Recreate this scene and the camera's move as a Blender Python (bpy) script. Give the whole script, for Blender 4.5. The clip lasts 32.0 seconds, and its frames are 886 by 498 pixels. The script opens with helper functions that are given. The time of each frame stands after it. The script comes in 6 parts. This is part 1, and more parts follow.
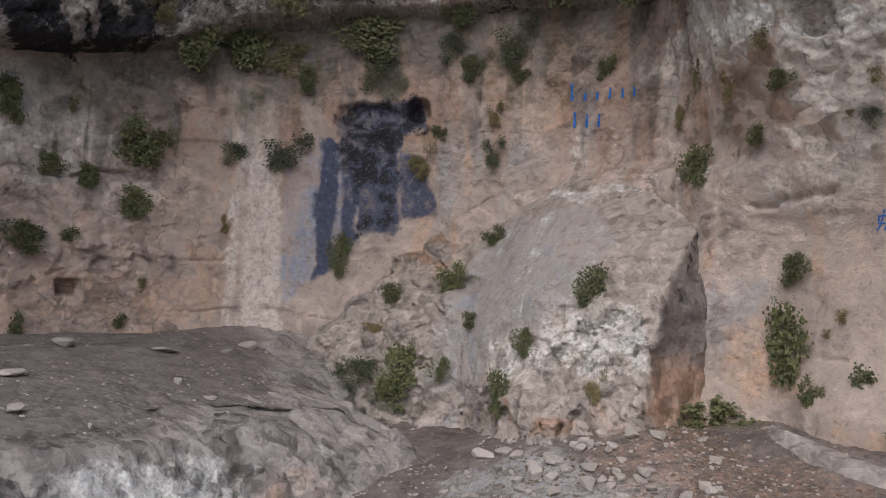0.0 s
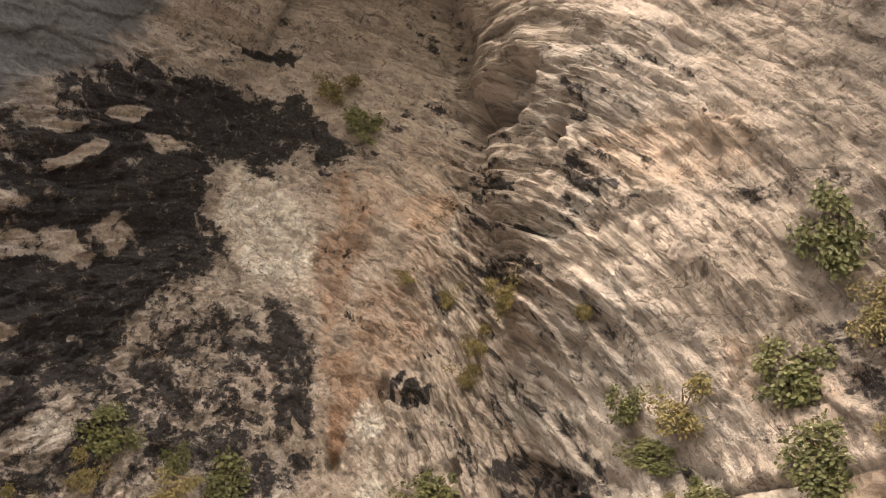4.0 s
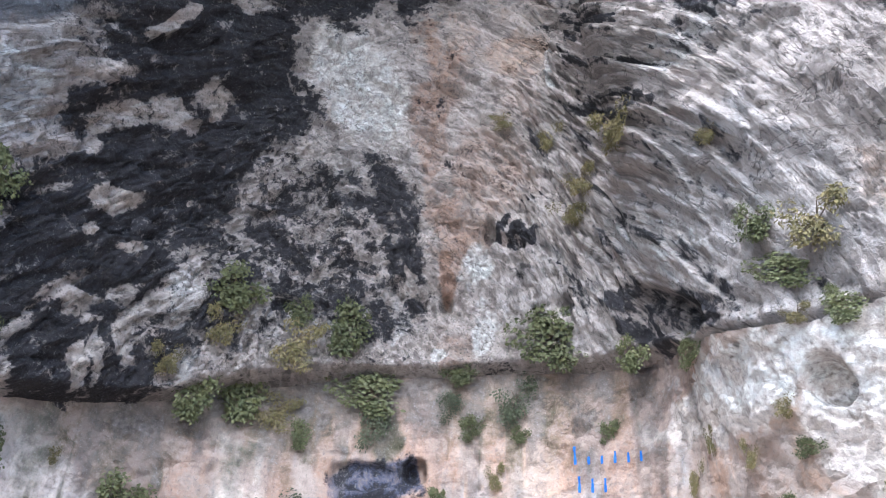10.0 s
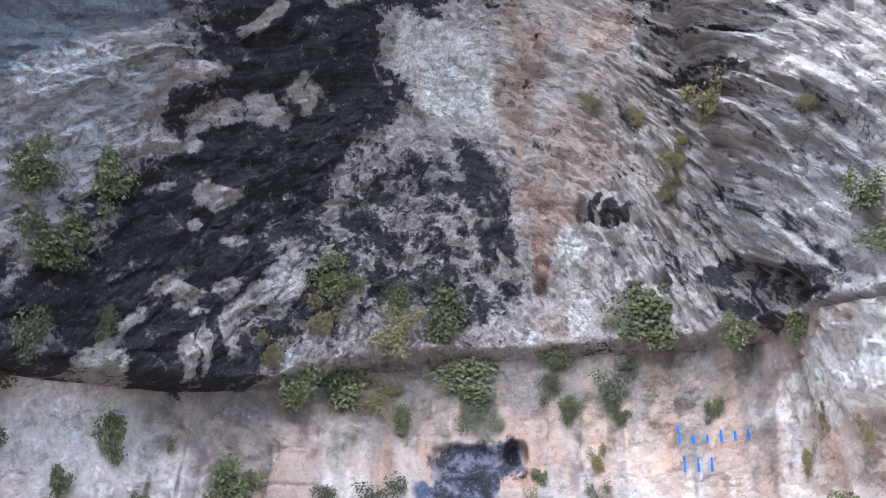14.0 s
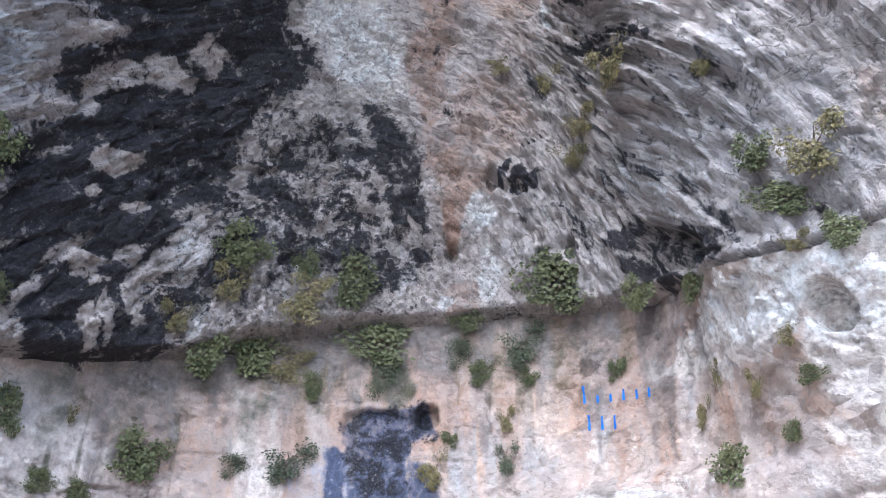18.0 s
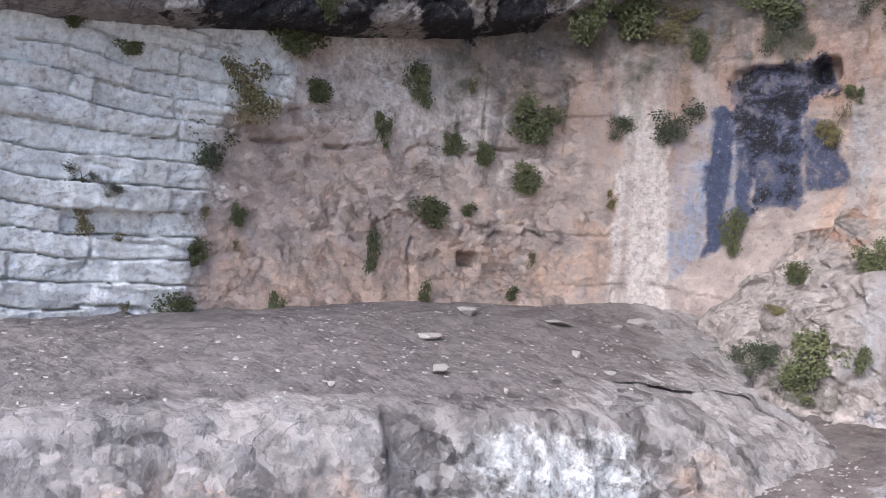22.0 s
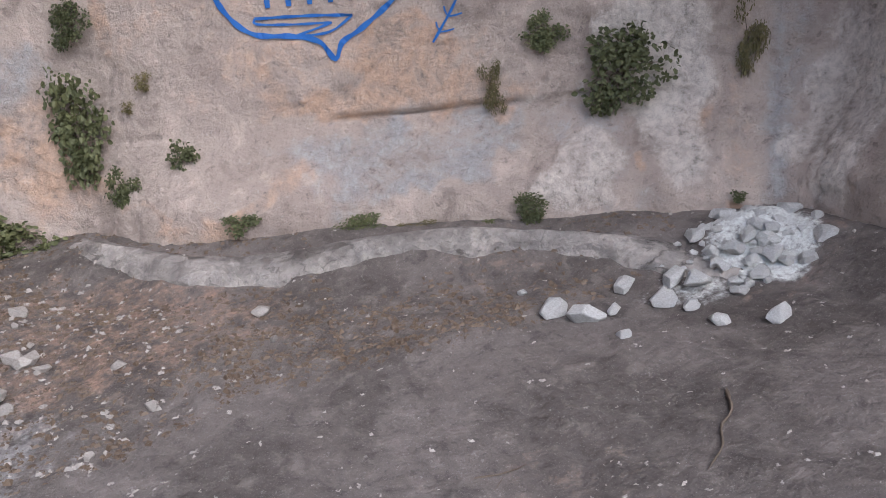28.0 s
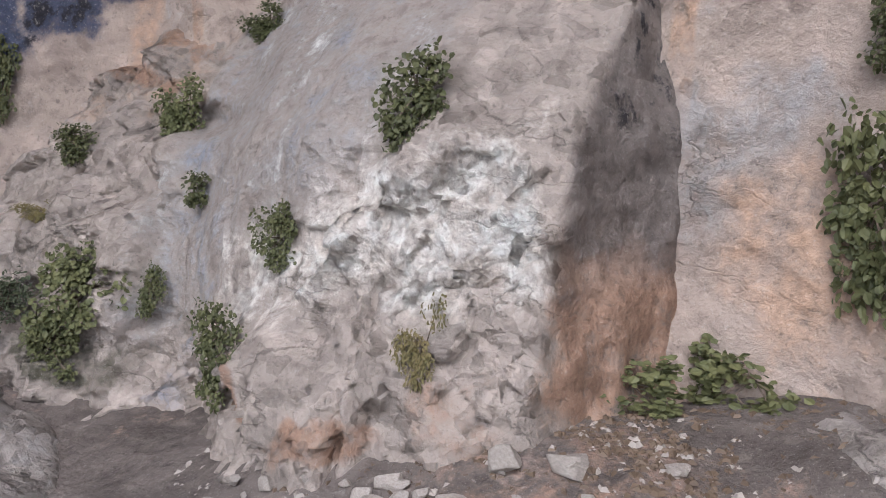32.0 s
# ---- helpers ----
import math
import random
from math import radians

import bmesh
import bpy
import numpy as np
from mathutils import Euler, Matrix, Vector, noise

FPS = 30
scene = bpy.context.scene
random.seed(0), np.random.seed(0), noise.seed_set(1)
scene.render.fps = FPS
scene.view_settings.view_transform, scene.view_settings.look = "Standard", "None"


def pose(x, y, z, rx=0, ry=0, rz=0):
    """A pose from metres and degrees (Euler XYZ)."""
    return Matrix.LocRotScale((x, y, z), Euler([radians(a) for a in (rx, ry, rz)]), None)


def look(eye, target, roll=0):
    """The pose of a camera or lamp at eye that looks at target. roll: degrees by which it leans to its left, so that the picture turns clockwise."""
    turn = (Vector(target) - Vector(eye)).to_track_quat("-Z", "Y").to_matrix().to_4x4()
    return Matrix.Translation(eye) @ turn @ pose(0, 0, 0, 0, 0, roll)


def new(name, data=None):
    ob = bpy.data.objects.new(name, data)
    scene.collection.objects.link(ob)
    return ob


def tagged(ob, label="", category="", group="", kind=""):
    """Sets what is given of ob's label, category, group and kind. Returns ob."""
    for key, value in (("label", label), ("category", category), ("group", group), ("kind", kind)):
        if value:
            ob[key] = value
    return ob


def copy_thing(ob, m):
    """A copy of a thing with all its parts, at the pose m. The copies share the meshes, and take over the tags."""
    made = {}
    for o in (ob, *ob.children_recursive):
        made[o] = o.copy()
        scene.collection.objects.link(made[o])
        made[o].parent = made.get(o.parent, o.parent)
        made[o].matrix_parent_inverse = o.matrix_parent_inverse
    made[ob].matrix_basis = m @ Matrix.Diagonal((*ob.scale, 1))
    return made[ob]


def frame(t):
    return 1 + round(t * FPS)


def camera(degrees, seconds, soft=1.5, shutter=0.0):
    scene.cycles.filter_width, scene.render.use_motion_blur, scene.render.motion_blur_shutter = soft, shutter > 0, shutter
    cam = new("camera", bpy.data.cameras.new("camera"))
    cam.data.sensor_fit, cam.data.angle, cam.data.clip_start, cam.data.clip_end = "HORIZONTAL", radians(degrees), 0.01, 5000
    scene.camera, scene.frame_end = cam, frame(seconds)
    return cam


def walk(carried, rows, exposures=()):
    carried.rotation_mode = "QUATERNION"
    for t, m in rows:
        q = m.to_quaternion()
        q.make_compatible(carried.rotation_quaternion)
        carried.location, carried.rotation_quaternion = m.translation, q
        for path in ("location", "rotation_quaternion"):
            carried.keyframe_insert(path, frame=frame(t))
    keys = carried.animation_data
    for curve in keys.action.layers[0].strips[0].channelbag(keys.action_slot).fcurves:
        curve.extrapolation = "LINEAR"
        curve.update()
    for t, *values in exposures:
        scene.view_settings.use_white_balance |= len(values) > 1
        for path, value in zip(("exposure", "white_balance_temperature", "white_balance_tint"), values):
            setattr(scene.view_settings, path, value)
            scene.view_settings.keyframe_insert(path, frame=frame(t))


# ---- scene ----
# ---------------------------------------------------------------- camera
cam = camera(56.51, 32.0, soft=1.0)
PATH = [
    (0, pose(0.105, -0.321, 1.518, 93.06, -2.98, 25.01)), (0.5, pose(0.075, -0.187, 1.619, 98.00, -4.12, 13.53)),
    (1, pose(0.142, -0.096, 1.718, 108.92, -1.84, 12.27)), (1.5, pose(0.076, -0.160, 1.754, 112.38, -2.80, 10.91)),
    (2, pose(0.035, -0.204, 1.769, 116.15, -3.86, 9.19)), (2.5, pose(0.039, -0.212, 1.799, 119.95, -4.70, 8.49)),
    (3, pose(-0.033, -0.243, 1.774, 124.50, -3.54, 10.10)), (3.5, pose(-0.001, -0.262, 1.836, 127.90, -4.08, 13.05)),
    (5.5, pose(-0.648, -0.503, 1.546, 126.75, -5.72, 17.12)), (6, pose(-0.681, -0.532, 1.522, 125.11, -5.81, 19.37)),
    (6.5, pose(-0.763, -0.554, 1.508, 123.61, -5.74, 23.07)), (7, pose(-0.785, -0.555, 1.506, 123.16, -6.46, 24.59)),
    (7.5, pose(-0.759, -0.554, 1.513, 122.49, -6.92, 25.42)), (8, pose(-0.741, -0.548, 1.506, 121.43, -6.46, 25.13)),
    (8.5, pose(-0.778, -0.538, 1.505, 119.87, -4.45, 24.23)), (9, pose(-0.731, -0.529, 1.541, 118.76, -4.75, 25.16)),
    (9.5, pose(-0.667, -0.526, 1.523, 117.61, -4.55, 24.20)), (10, pose(-0.671, -0.490, 1.527, 117.86, -3.00, 19.76)),
    (10.5, pose(-0.718, -0.493, 1.504, 118.87, -3.36, 22.09)), (11, pose(-0.709, -0.538, 1.543, 117.54, -3.53, 25.55)),
    (11.5, pose(-0.746, -0.542, 1.537, 117.51, -2.99, 25.97)), (12, pose(-0.773, -0.555, 1.539, 117.08, -2.76, 25.96)),
    (12.5, pose(-0.759, -0.557, 1.535, 117.11, -3.45, 26.68)), (13, pose(-0.781, -0.545, 1.518, 116.40, -3.37, 25.92)),
    (13.5, pose(-0.750, -0.537, 1.512, 116.46, -3.72, 26.07)), (15.5, pose(-0.746, -0.554, 1.545, 115.73, -2.76, 25.87)),
    (16, pose(-0.719, -0.545, 1.530, 115.84, -2.75, 25.95)), (16.5, pose(-0.697, -0.524, 1.498, 115.82, -2.38, 24.67)),
    (17, pose(-0.677, -0.513, 1.515, 115.37, -1.90, 24.86)), (17.5, pose(-0.654, -0.488, 1.494, 115.53, -1.75, 24.44)),
    (18, pose(-0.563, -0.425, 1.428, 114.82, -1.16, 21.79)), (18.5, pose(-0.441, -0.355, 1.359, 111.50, -0.66, 20.64)),
    (19, pose(-0.424, -0.351, 1.389, 99.23, -0.90, 26.08)), (19.5, pose(-0.303, -0.316, 1.481, 92.39, -1.32, 33.49)),
    (20, pose(-0.352, -0.348, 1.471, 91.84, -1.74, 36.85)), (20.5, pose(-0.375, -0.344, 1.431, 90.34, -2.39, 42.30)),
    (21, pose(-0.358, -0.351, 1.442, 90.38, -3.94, 45.92)), (21.5, pose(-0.351, -0.371, 1.445, 90.30, -4.80, 47.37)),
    (22, pose(-0.340, -0.388, 1.436, 90.30, -4.16, 48.87)), (22.5, pose(-0.326, -0.369, 1.442, 90.09, -4.75, 48.05)),
    (23, pose(-0.239, -0.305, 1.481, 90.58, -3.84, 40.16)), (23.5, pose(-0.167, -0.233, 1.504, 91.59, -2.37, 28.72)),
    (24, pose(-0.131, -0.212, 1.492, 90.97, -1.96, 16.19)), (24.5, pose(-0.044, -0.088, 1.509, 89.89, -0.62, 8.38)),
    (25, pose(0.000, 0.001, 1.498, 88.76, -1.02, -0.30)), (25.5, pose(0.050, 0.115, 1.421, 85.35, 0.34, -6.52)),
    (26, pose(-0.078, 0.299, 1.375, 79.60, 2.91, -14.43)), (26.5, pose(-0.008, 0.527, 1.389, 74.85, 4.15, -16.65)),
    (28.5, pose(-0.032, 1.636, 1.566, 76.99, 4.58, -23.12)), (29, pose(-0.016, 1.895, 1.514, 76.63, 3.58, -10.21)),
    (29.5, pose(-0.133, 2.164, 1.534, 77.38, 1.95, -8.00)), (30, pose(-0.130, 2.497, 1.586, 82.06, 3.17, 1.59)),
    (30.5, pose(-0.254, 2.774, 1.554, 81.54, 0.90, 8.50)), (31, pose(-0.364, 3.060, 1.530, 80.00, 1.39, 8.89)),
    (31.5, pose(-0.422, 3.368, 1.492, 83.50, -0.86, 16.53)), (32, pose(-0.528, 3.689, 1.453, 83.33, -0.16, 21.06)),
]
EXPOSURES = [(0, 0.4, 5900, 12), (1, 0.8, 6300, 12), (2, 1.5, 8100, 13), (3.5, 1.8, 8500, 13), (5.5, 2.2, 5600, 10), (9, 2.25, 5200, 9), (13, 2.2, 5000, 10), (18, 2.05, 5000, 10), (19, 1.65, 4500, 8), (20, 1.5, 4600, 10),
             (21, 1.45, 5000, 14), (22, 1.4, 5500, 14), (23, 1.15, 5800, 14), (24, 0.8, 5600, 12), (26, 0.88, 5500, 12), (29, 0.7, 5500, 12), (32, 0.8, 5600, 12)]
walk(cam, PATH, EXPOSURES)


# ---------------------------------------------------------------- daylight
world = bpy.data.worlds.new("sky")
scene.world = world
world.use_nodes = True
SUN_UP, SUN_TURN = radians(45), radians(173)
sky = world.node_tree.nodes.new("ShaderNodeTexSky")
sky.sky_type, sky.sun_disc, sky.sun_elevation, sky.sun_rotation = "NISHITA", False, SUN_UP, SUN_TURN
sky.air_density, sky.dust_density = 1.0, 3.0
back = world.node_tree.nodes["Background"]
world.node_tree.links.new(sky.outputs[0], back.inputs[0])
back.inputs[1].default_value = 0.15
sun = new("sun", bpy.data.lights.new("sun", "SUN"))
sun.data.energy, sun.data.angle, sun.data.color = 1.1, radians(50), (1.0, 0.95, 0.88)
sun.matrix_world = look((0.6, -5.0, 5.0), (0, 0, 0))


# ---------------------------------------------------------------- materials
def nodes_of(name, rough=0.9):
    m = bpy.data.materials.new(name)
    m.use_nodes = True
    t = m.node_tree
    p = t.nodes["Principled BSDF"]
    p.inputs["Roughness"].default_value = rough
    p.inputs["Specular IOR Level"].default_value = 0.25
    return m, t, p


def add(t, kind, **values):
    n = t.nodes.new(kind)
    for k, v in values.items():
        n.inputs[k.replace("_", " ")].default_value = v
    return n


def noise_node(t, where, scale, detail=6.0, rough=0.6, distortion=0.0):
    n = add(t, "ShaderNodeTexNoise", Scale=scale, Detail=detail, Roughness=rough, Distortion=distortion)
    t.links.new(where, n.inputs["Vector"])
    return n.outputs["Fac"]


def ramp(t, value, low, high, a=0.0, b=1.0):
    n = t.nodes.new("ShaderNodeMapRange")
    n.interpolation_type = "SMOOTHSTEP"
    t.links.new(value, n.inputs[0])
    for k, v in zip((1, 2, 3, 4), (low, high, a, b)):
        n.inputs[k].default_value = v
    return n.outputs[0]


def mixed(t, fac, a, b, blend="MIX"):
    n = t.nodes.new("ShaderNodeMix")
    n.data_type, n.blend_type = "RGBA", blend
    for slot, v in ((0, fac), (6, a), (7, b)):
        if isinstance(v, bpy.types.NodeSocket):
            t.links.new(v, n.inputs[slot])
        else:
            n.inputs[slot].default_value = v if slot == 0 else (*v, 1)
    return n.outputs[2]


def summed(t, op, a, b):
    n = t.nodes.new("ShaderNodeMath")
    n.operation = op
    for slot, v in ((0, a), (1, b)):
        if isinstance(v, bpy.types.NodeSocket):
            t.links.new(v, n.inputs[slot])
        else:
            n.inputs[slot].default_value = v
    return n.outputs[0]


def bump(t, p, height, strength, distance):
    n = add(t, "ShaderNodeBump", Strength=strength, Distance=distance)
    t.links.new(height, n.inputs["Height"])
    t.links.new(n.outputs[0], p.inputs["Normal"])


# Tint of each mask; the soot, moss and earth tints also carry painted shade.
STAINS = (("grey", (0.335, 0.32, 0.31)), ("cool", (0.115, 0.12, 0.13)), ("ochre", (0.47, 0.32, 0.225)), ("rust", (0.34, 0.215, 0.15)), ("cream", (0.57, 0.50, 0.435)), ("pale", (0.77, 0.74, 0.69)),
          ("blue", (0.26, 0.285, 0.35)), ("slate", (0.062, 0.072, 0.115)), ("moss_and_shade", (0.075, 0.072, 0.045)), ("earth", (0.18, 0.155, 0.14)), ("soot_and_shade", (0.019, 0.018, 0.021)))
EDGES = {"soot_and_shade": (0.3, 0.7, 3.6), "slate": (0.2, 0.8, 1.8), "pale": (0.15, 0.95, 2.2), "blue": (0.2, 1.0, 1.8), "cool": (0.1, 0.7, 1.2), "cream": (0.1, 0.8, 1.4)}


def scaled(t, where, scale, lean=0.0):
    n = add(t, "ShaderNodeMapping", Rotation=(0, radians(lean), 0), Scale=scale)
    t.links.new(where, n.inputs["Vector"])
    return n.outputs[0]


def blend(t, fac, a, b):
    n = t.nodes.new("ShaderNodeMix")
    for slot, v in ((0, fac), (2, a), (3, b)):
        t.links.new(v, n.inputs[slot])
    return n.outputs[0]


def chip_nodes(t, where, warp, scale, lean):
    """Broken flakes: a height of its own for each flake, the joints between them, and the tilt of each face."""
    space = scaled(t, where, scale, lean)
    bend = add(t, "ShaderNodeTexNoise", Scale=0.7, Detail=3.0)
    t.links.new(space, bend.inputs["Vector"])
    amount, mix = t.nodes.new("ShaderNodeVectorMath"), t.nodes.new("ShaderNodeVectorMath")
    amount.operation, mix.operation = "SCALE", "ADD"
    amount.inputs["Scale"].default_value = warp
    t.links.new(bend.outputs["Color"], amount.inputs[0])
    t.links.new(space, mix.inputs[0])
    t.links.new(amount.outputs[0], mix.inputs[1])
    flake = add(t, "ShaderNodeTexVoronoi", Scale=1.0)
    joint = add(t, "ShaderNodeTexVoronoi", Scale=1.0)
    joint.feature = "DISTANCE_TO_EDGE"
    for n in (flake, joint):
        t.links.new(mix.outputs[0], n.inputs["Vector"])
    tone = t.nodes.new("ShaderNodeSeparateColor")
    t.links.new(flake.outputs["Color"], tone.inputs[0])
    here, slope, tilt = (t.nodes.new("ShaderNodeVectorMath") for _ in range(3))
    here.operation, slope.operation, tilt.operation = "SUBTRACT", "SUBTRACT", "DOT_PRODUCT"
    t.links.new(mix.outputs[0], here.inputs[0])
    t.links.new(flake.outputs["Position"], here.inputs[1])
    t.links.new(flake.outputs["Color"], slope.inputs[0])
    slope.inputs[1].default_value = (0.5, 0.5, 0.5)
    t.links.new(here.outputs[0], tilt.inputs[0])
    t.links.new(slope.outputs[0], tilt.inputs[1])
    return tone.outputs[0], joint.outputs["Distance"], tilt.outputs["Value"]


def rock_material(name, base, other, grain=1.0, fleck=0.5, relief=0.02, chips=0.5, flake=(6, 6, 8), lean=0.0, joints=0.3, bedded=False):
    """Limestone with stains, whose spread the mesh carries as one mask each; bedded: its flakes follow the curved beds,
    with crevice shade painted in.
    """
    m, t, p = nodes_of(name, 0.92)
    where = t.nodes.new("ShaderNodeTexCoord").outputs["Object"]
    large = noise_node(t, where, 0.9 * grain, 5, 0.6, 0.4)
    mid = noise_node(t, where, 4.5 * grain, 9, 0.66, 0.3)
    small = noise_node(t, where, 19 * grain, 7, 0.68, 0.2)
    fine = noise_node(t, where, 75 * grain, 4, 0.7)
    bright, dim = tuple(min(0.78, v * 1.45) for v in base), tuple(v * 0.5 for v in other)
    col = mixed(t, ramp(t, large, 0.38, 0.64), base, other)
    col = mixed(t, ramp(t, mid, 0.5, 0.66, 0.0, 0.55), col, bright)
    col = mixed(t, ramp(t, mid, 0.47, 0.34, 0.0, 0.5), col, dim)
    worn = t.nodes.new("ShaderNodeAttribute")
    worn.attribute_name = "worn"
    keep = ramp(t, worn.outputs["Fac"], 0.0, 1.0, 1.0, 0.1)
    space = where
    edge = summed(t, "ADD", mid, summed(t, "MULTIPLY", small, 0.4))
    vein = noise_node(t, scaled(t, where, (1.1, 1.1, 2.0)), 1.3 * grain, 7, 0.55, 0.4)
    crack = ramp(t, summed(t, "ABSOLUTE", summed(t, "SUBTRACT", vein, 0.5), 0.0), 0.009, 0.003)
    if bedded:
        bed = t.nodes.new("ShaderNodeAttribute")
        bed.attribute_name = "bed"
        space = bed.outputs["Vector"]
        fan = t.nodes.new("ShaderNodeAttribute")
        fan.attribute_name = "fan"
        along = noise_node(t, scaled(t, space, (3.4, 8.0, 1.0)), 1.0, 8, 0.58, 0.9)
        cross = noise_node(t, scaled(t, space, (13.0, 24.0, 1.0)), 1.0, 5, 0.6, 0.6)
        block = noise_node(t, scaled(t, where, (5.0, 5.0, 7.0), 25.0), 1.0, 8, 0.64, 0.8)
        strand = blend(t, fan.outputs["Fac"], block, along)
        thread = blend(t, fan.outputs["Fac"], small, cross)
        # Low strands and threads are darkened: crevice shade put into the colour.
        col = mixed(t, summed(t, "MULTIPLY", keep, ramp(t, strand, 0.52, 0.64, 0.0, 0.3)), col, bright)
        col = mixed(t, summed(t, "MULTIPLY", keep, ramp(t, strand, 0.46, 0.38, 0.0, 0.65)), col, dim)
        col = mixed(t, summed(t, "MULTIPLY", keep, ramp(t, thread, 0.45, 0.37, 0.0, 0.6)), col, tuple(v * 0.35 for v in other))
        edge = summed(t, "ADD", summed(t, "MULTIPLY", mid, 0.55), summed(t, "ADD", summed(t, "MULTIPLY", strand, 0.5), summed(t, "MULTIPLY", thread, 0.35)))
    tone, joint, tilt = chip_nodes(t, space, 0.8, flake, lean)
    tone_b, joint_b, tilt_b = chip_nodes(t, space, 0.7, tuple(v * 2.9 for v in flake), lean)
    here = ramp(t, noise_node(t, where, 1.3 * grain, 3, 0.6), 0.46, 0.6)
    line = summed(t, "MULTIPLY", crack, here)
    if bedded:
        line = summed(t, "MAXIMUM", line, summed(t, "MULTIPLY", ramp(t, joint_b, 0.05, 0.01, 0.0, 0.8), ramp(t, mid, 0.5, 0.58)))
    col = mixed(t, summed(t, "MULTIPLY", keep, summed(t, "MULTIPLY", ramp(t, tone, 0.6, 0.85), min(0.3, chips * 0.35))), col, bright)
    col = mixed(t, summed(t, "MULTIPLY", keep, summed(t, "MULTIPLY", ramp(t, tone_b, 0.35, 0.15), min(0.35, chips * 0.4))), col, dim)
    for label, tint in STAINS:
        mask = t.nodes.new("ShaderNodeAttribute")
        mask.attribute_name = label
        there = ramp(t, mask.outputs["Fac"], 0.02, 0.2)
        low, high, spread = EDGES.get(label, (0.1, 1.05, 2.2))
        both = summed(t, "ADD", mask.outputs["Fac"], summed(t, "MULTIPLY", summed(t, "SUBTRACT", edge, 0.7), spread))
        amount = summed(t, "MULTIPLY", there, ramp(t, both, low, high, 0.0, 0.97))
        shade = mixed(t, ramp(t, small, 0.36, 0.62), tuple(v * 0.82 for v in tint), tuple(min(0.85, v * (1.6 if label == "soot_and_shade" else 1.16)) for v in tint))
        if label == "soot_and_shade":
            shade = mixed(t, ramp(t, small, 0.6, 0.67, 0.0, 0.5), shade, (0.13, 0.11, 0.1))
        col = mixed(t, amount, col, shade)
    col = mixed(t, ramp(t, small, 0.6, 0.68, 0.0, fleck * 0.5), col, (0.62, 0.59, 0.55))
    col = mixed(t, ramp(t, small, 0.41, 0.33, 0.0, fleck), col, (0.07, 0.063, 0.057))
    col = mixed(t, ramp(t, fine, 0.58, 0.68, 0.0, fleck * 0.6), col, (0.64, 0.61, 0.56))
    col = mixed(t, ramp(t, fine, 0.41, 0.31, 0.0, fleck * 0.8), col, (0.06, 0.053, 0.047))
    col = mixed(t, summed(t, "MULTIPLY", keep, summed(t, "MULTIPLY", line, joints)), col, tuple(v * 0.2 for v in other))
    t.links.new(col, p.inputs["Base Color"])
    broke = summed(t, "ADD", summed(t, "ADD", summed(t, "MULTIPLY", tone, 0.35 * chips), summed(t, "MULTIPLY", tilt, 4.0 * chips)),
                   summed(t, "ADD", summed(t, "ADD", summed(t, "MULTIPLY", tone_b, 0.12 * chips), summed(t, "MULTIPLY", tilt_b, 1.3 * chips)), summed(t, "MULTIPLY", line, -0.6 * joints)))
    if bedded:
        broke = summed(t, "ADD", broke, summed(t, "ADD", summed(t, "MULTIPLY", strand, 1.1), summed(t, "MULTIPLY", thread, 0.35)))
    broke = summed(t, "MULTIPLY", broke, keep)
    height = summed(t, "ADD", broke, summed(t, "ADD", summed(t, "MULTIPLY", mid, 0.7), summed(t, "ADD", summed(t, "MULTIPLY", small, 0.35), summed(t, "MULTIPLY", fine, 0.1))))
    bump(t, p, height, 1.0, relief)
    return m


def plain_material(name, a, b, scale=8.0, rough=0.85, relief=0.004, random=0.0, leaf=0.0):
    """One surface in two tones, with grain; random: how far each thing or piece differs."""
    m, t, p = nodes_of(name, rough)
    where = t.nodes.new("ShaderNodeTexCoord").outputs["Object"]
    n = noise_node(t, where, scale, 6, 0.65)
    col = mixed(t, ramp(t, n, 0.3, 0.7), a, b)
    if random:
        r = t.nodes.new("ShaderNodeObjectInfo").outputs["Random"]
        g = t.nodes.new("ShaderNodeNewGeometry").outputs["Random Per Island"]
        col = mixed(t, summed(t, "MULTIPLY", summed(t, "ADD", r, g), random * 0.5), col, tuple(v * 0.35 for v in a))
    t.links.new(col, p.inputs["Base Color"])
    bump(t, p, noise_node(t, where, scale * 5, 6, 0.7), 0.6, relief)
    if leaf:
        p.inputs["Subsurface Weight"].default_value = 0.0
        p.inputs["Roughness"].default_value = 0.55
    return m


ROCK_LOW = rock_material("quarried_limestone", (0.46, 0.375, 0.315), (0.375, 0.30, 0.255), 1.0, 0.38, 0.055, 0.65, (4, 4, 5.5), 15.0, 0.3)
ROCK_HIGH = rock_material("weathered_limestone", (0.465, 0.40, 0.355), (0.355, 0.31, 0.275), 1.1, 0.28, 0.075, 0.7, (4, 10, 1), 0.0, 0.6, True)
ROCK_MASS = rock_material("broken_limestone", (0.45, 0.385, 0.335), (0.37, 0.315, 0.275), 1.3, 0.32, 0.075, 1.0, (5, 5, 6), 20.0, 0.3)
ROCK_BENCH = rock_material("dusty_limestone", (0.38, 0.335, 0.30), (0.29, 0.26, 0.235), 1.4, 0.35, 0.06, 1.0, (4, 4, 5), 0.0, 0.3)
EARTH = rock_material("trodden_earth", (0.18, 0.152, 0.135), (0.12, 0.1, 0.088), 2.2, 0.42, 0.03, 0.12, (22, 22, 22), 0.0, 0.0)
FAR_EARTH = plain_material("pale_dry_earth", (0.42, 0.38, 0.32), (0.34, 0.31, 0.25), 0.3, 0.95, 0.02)
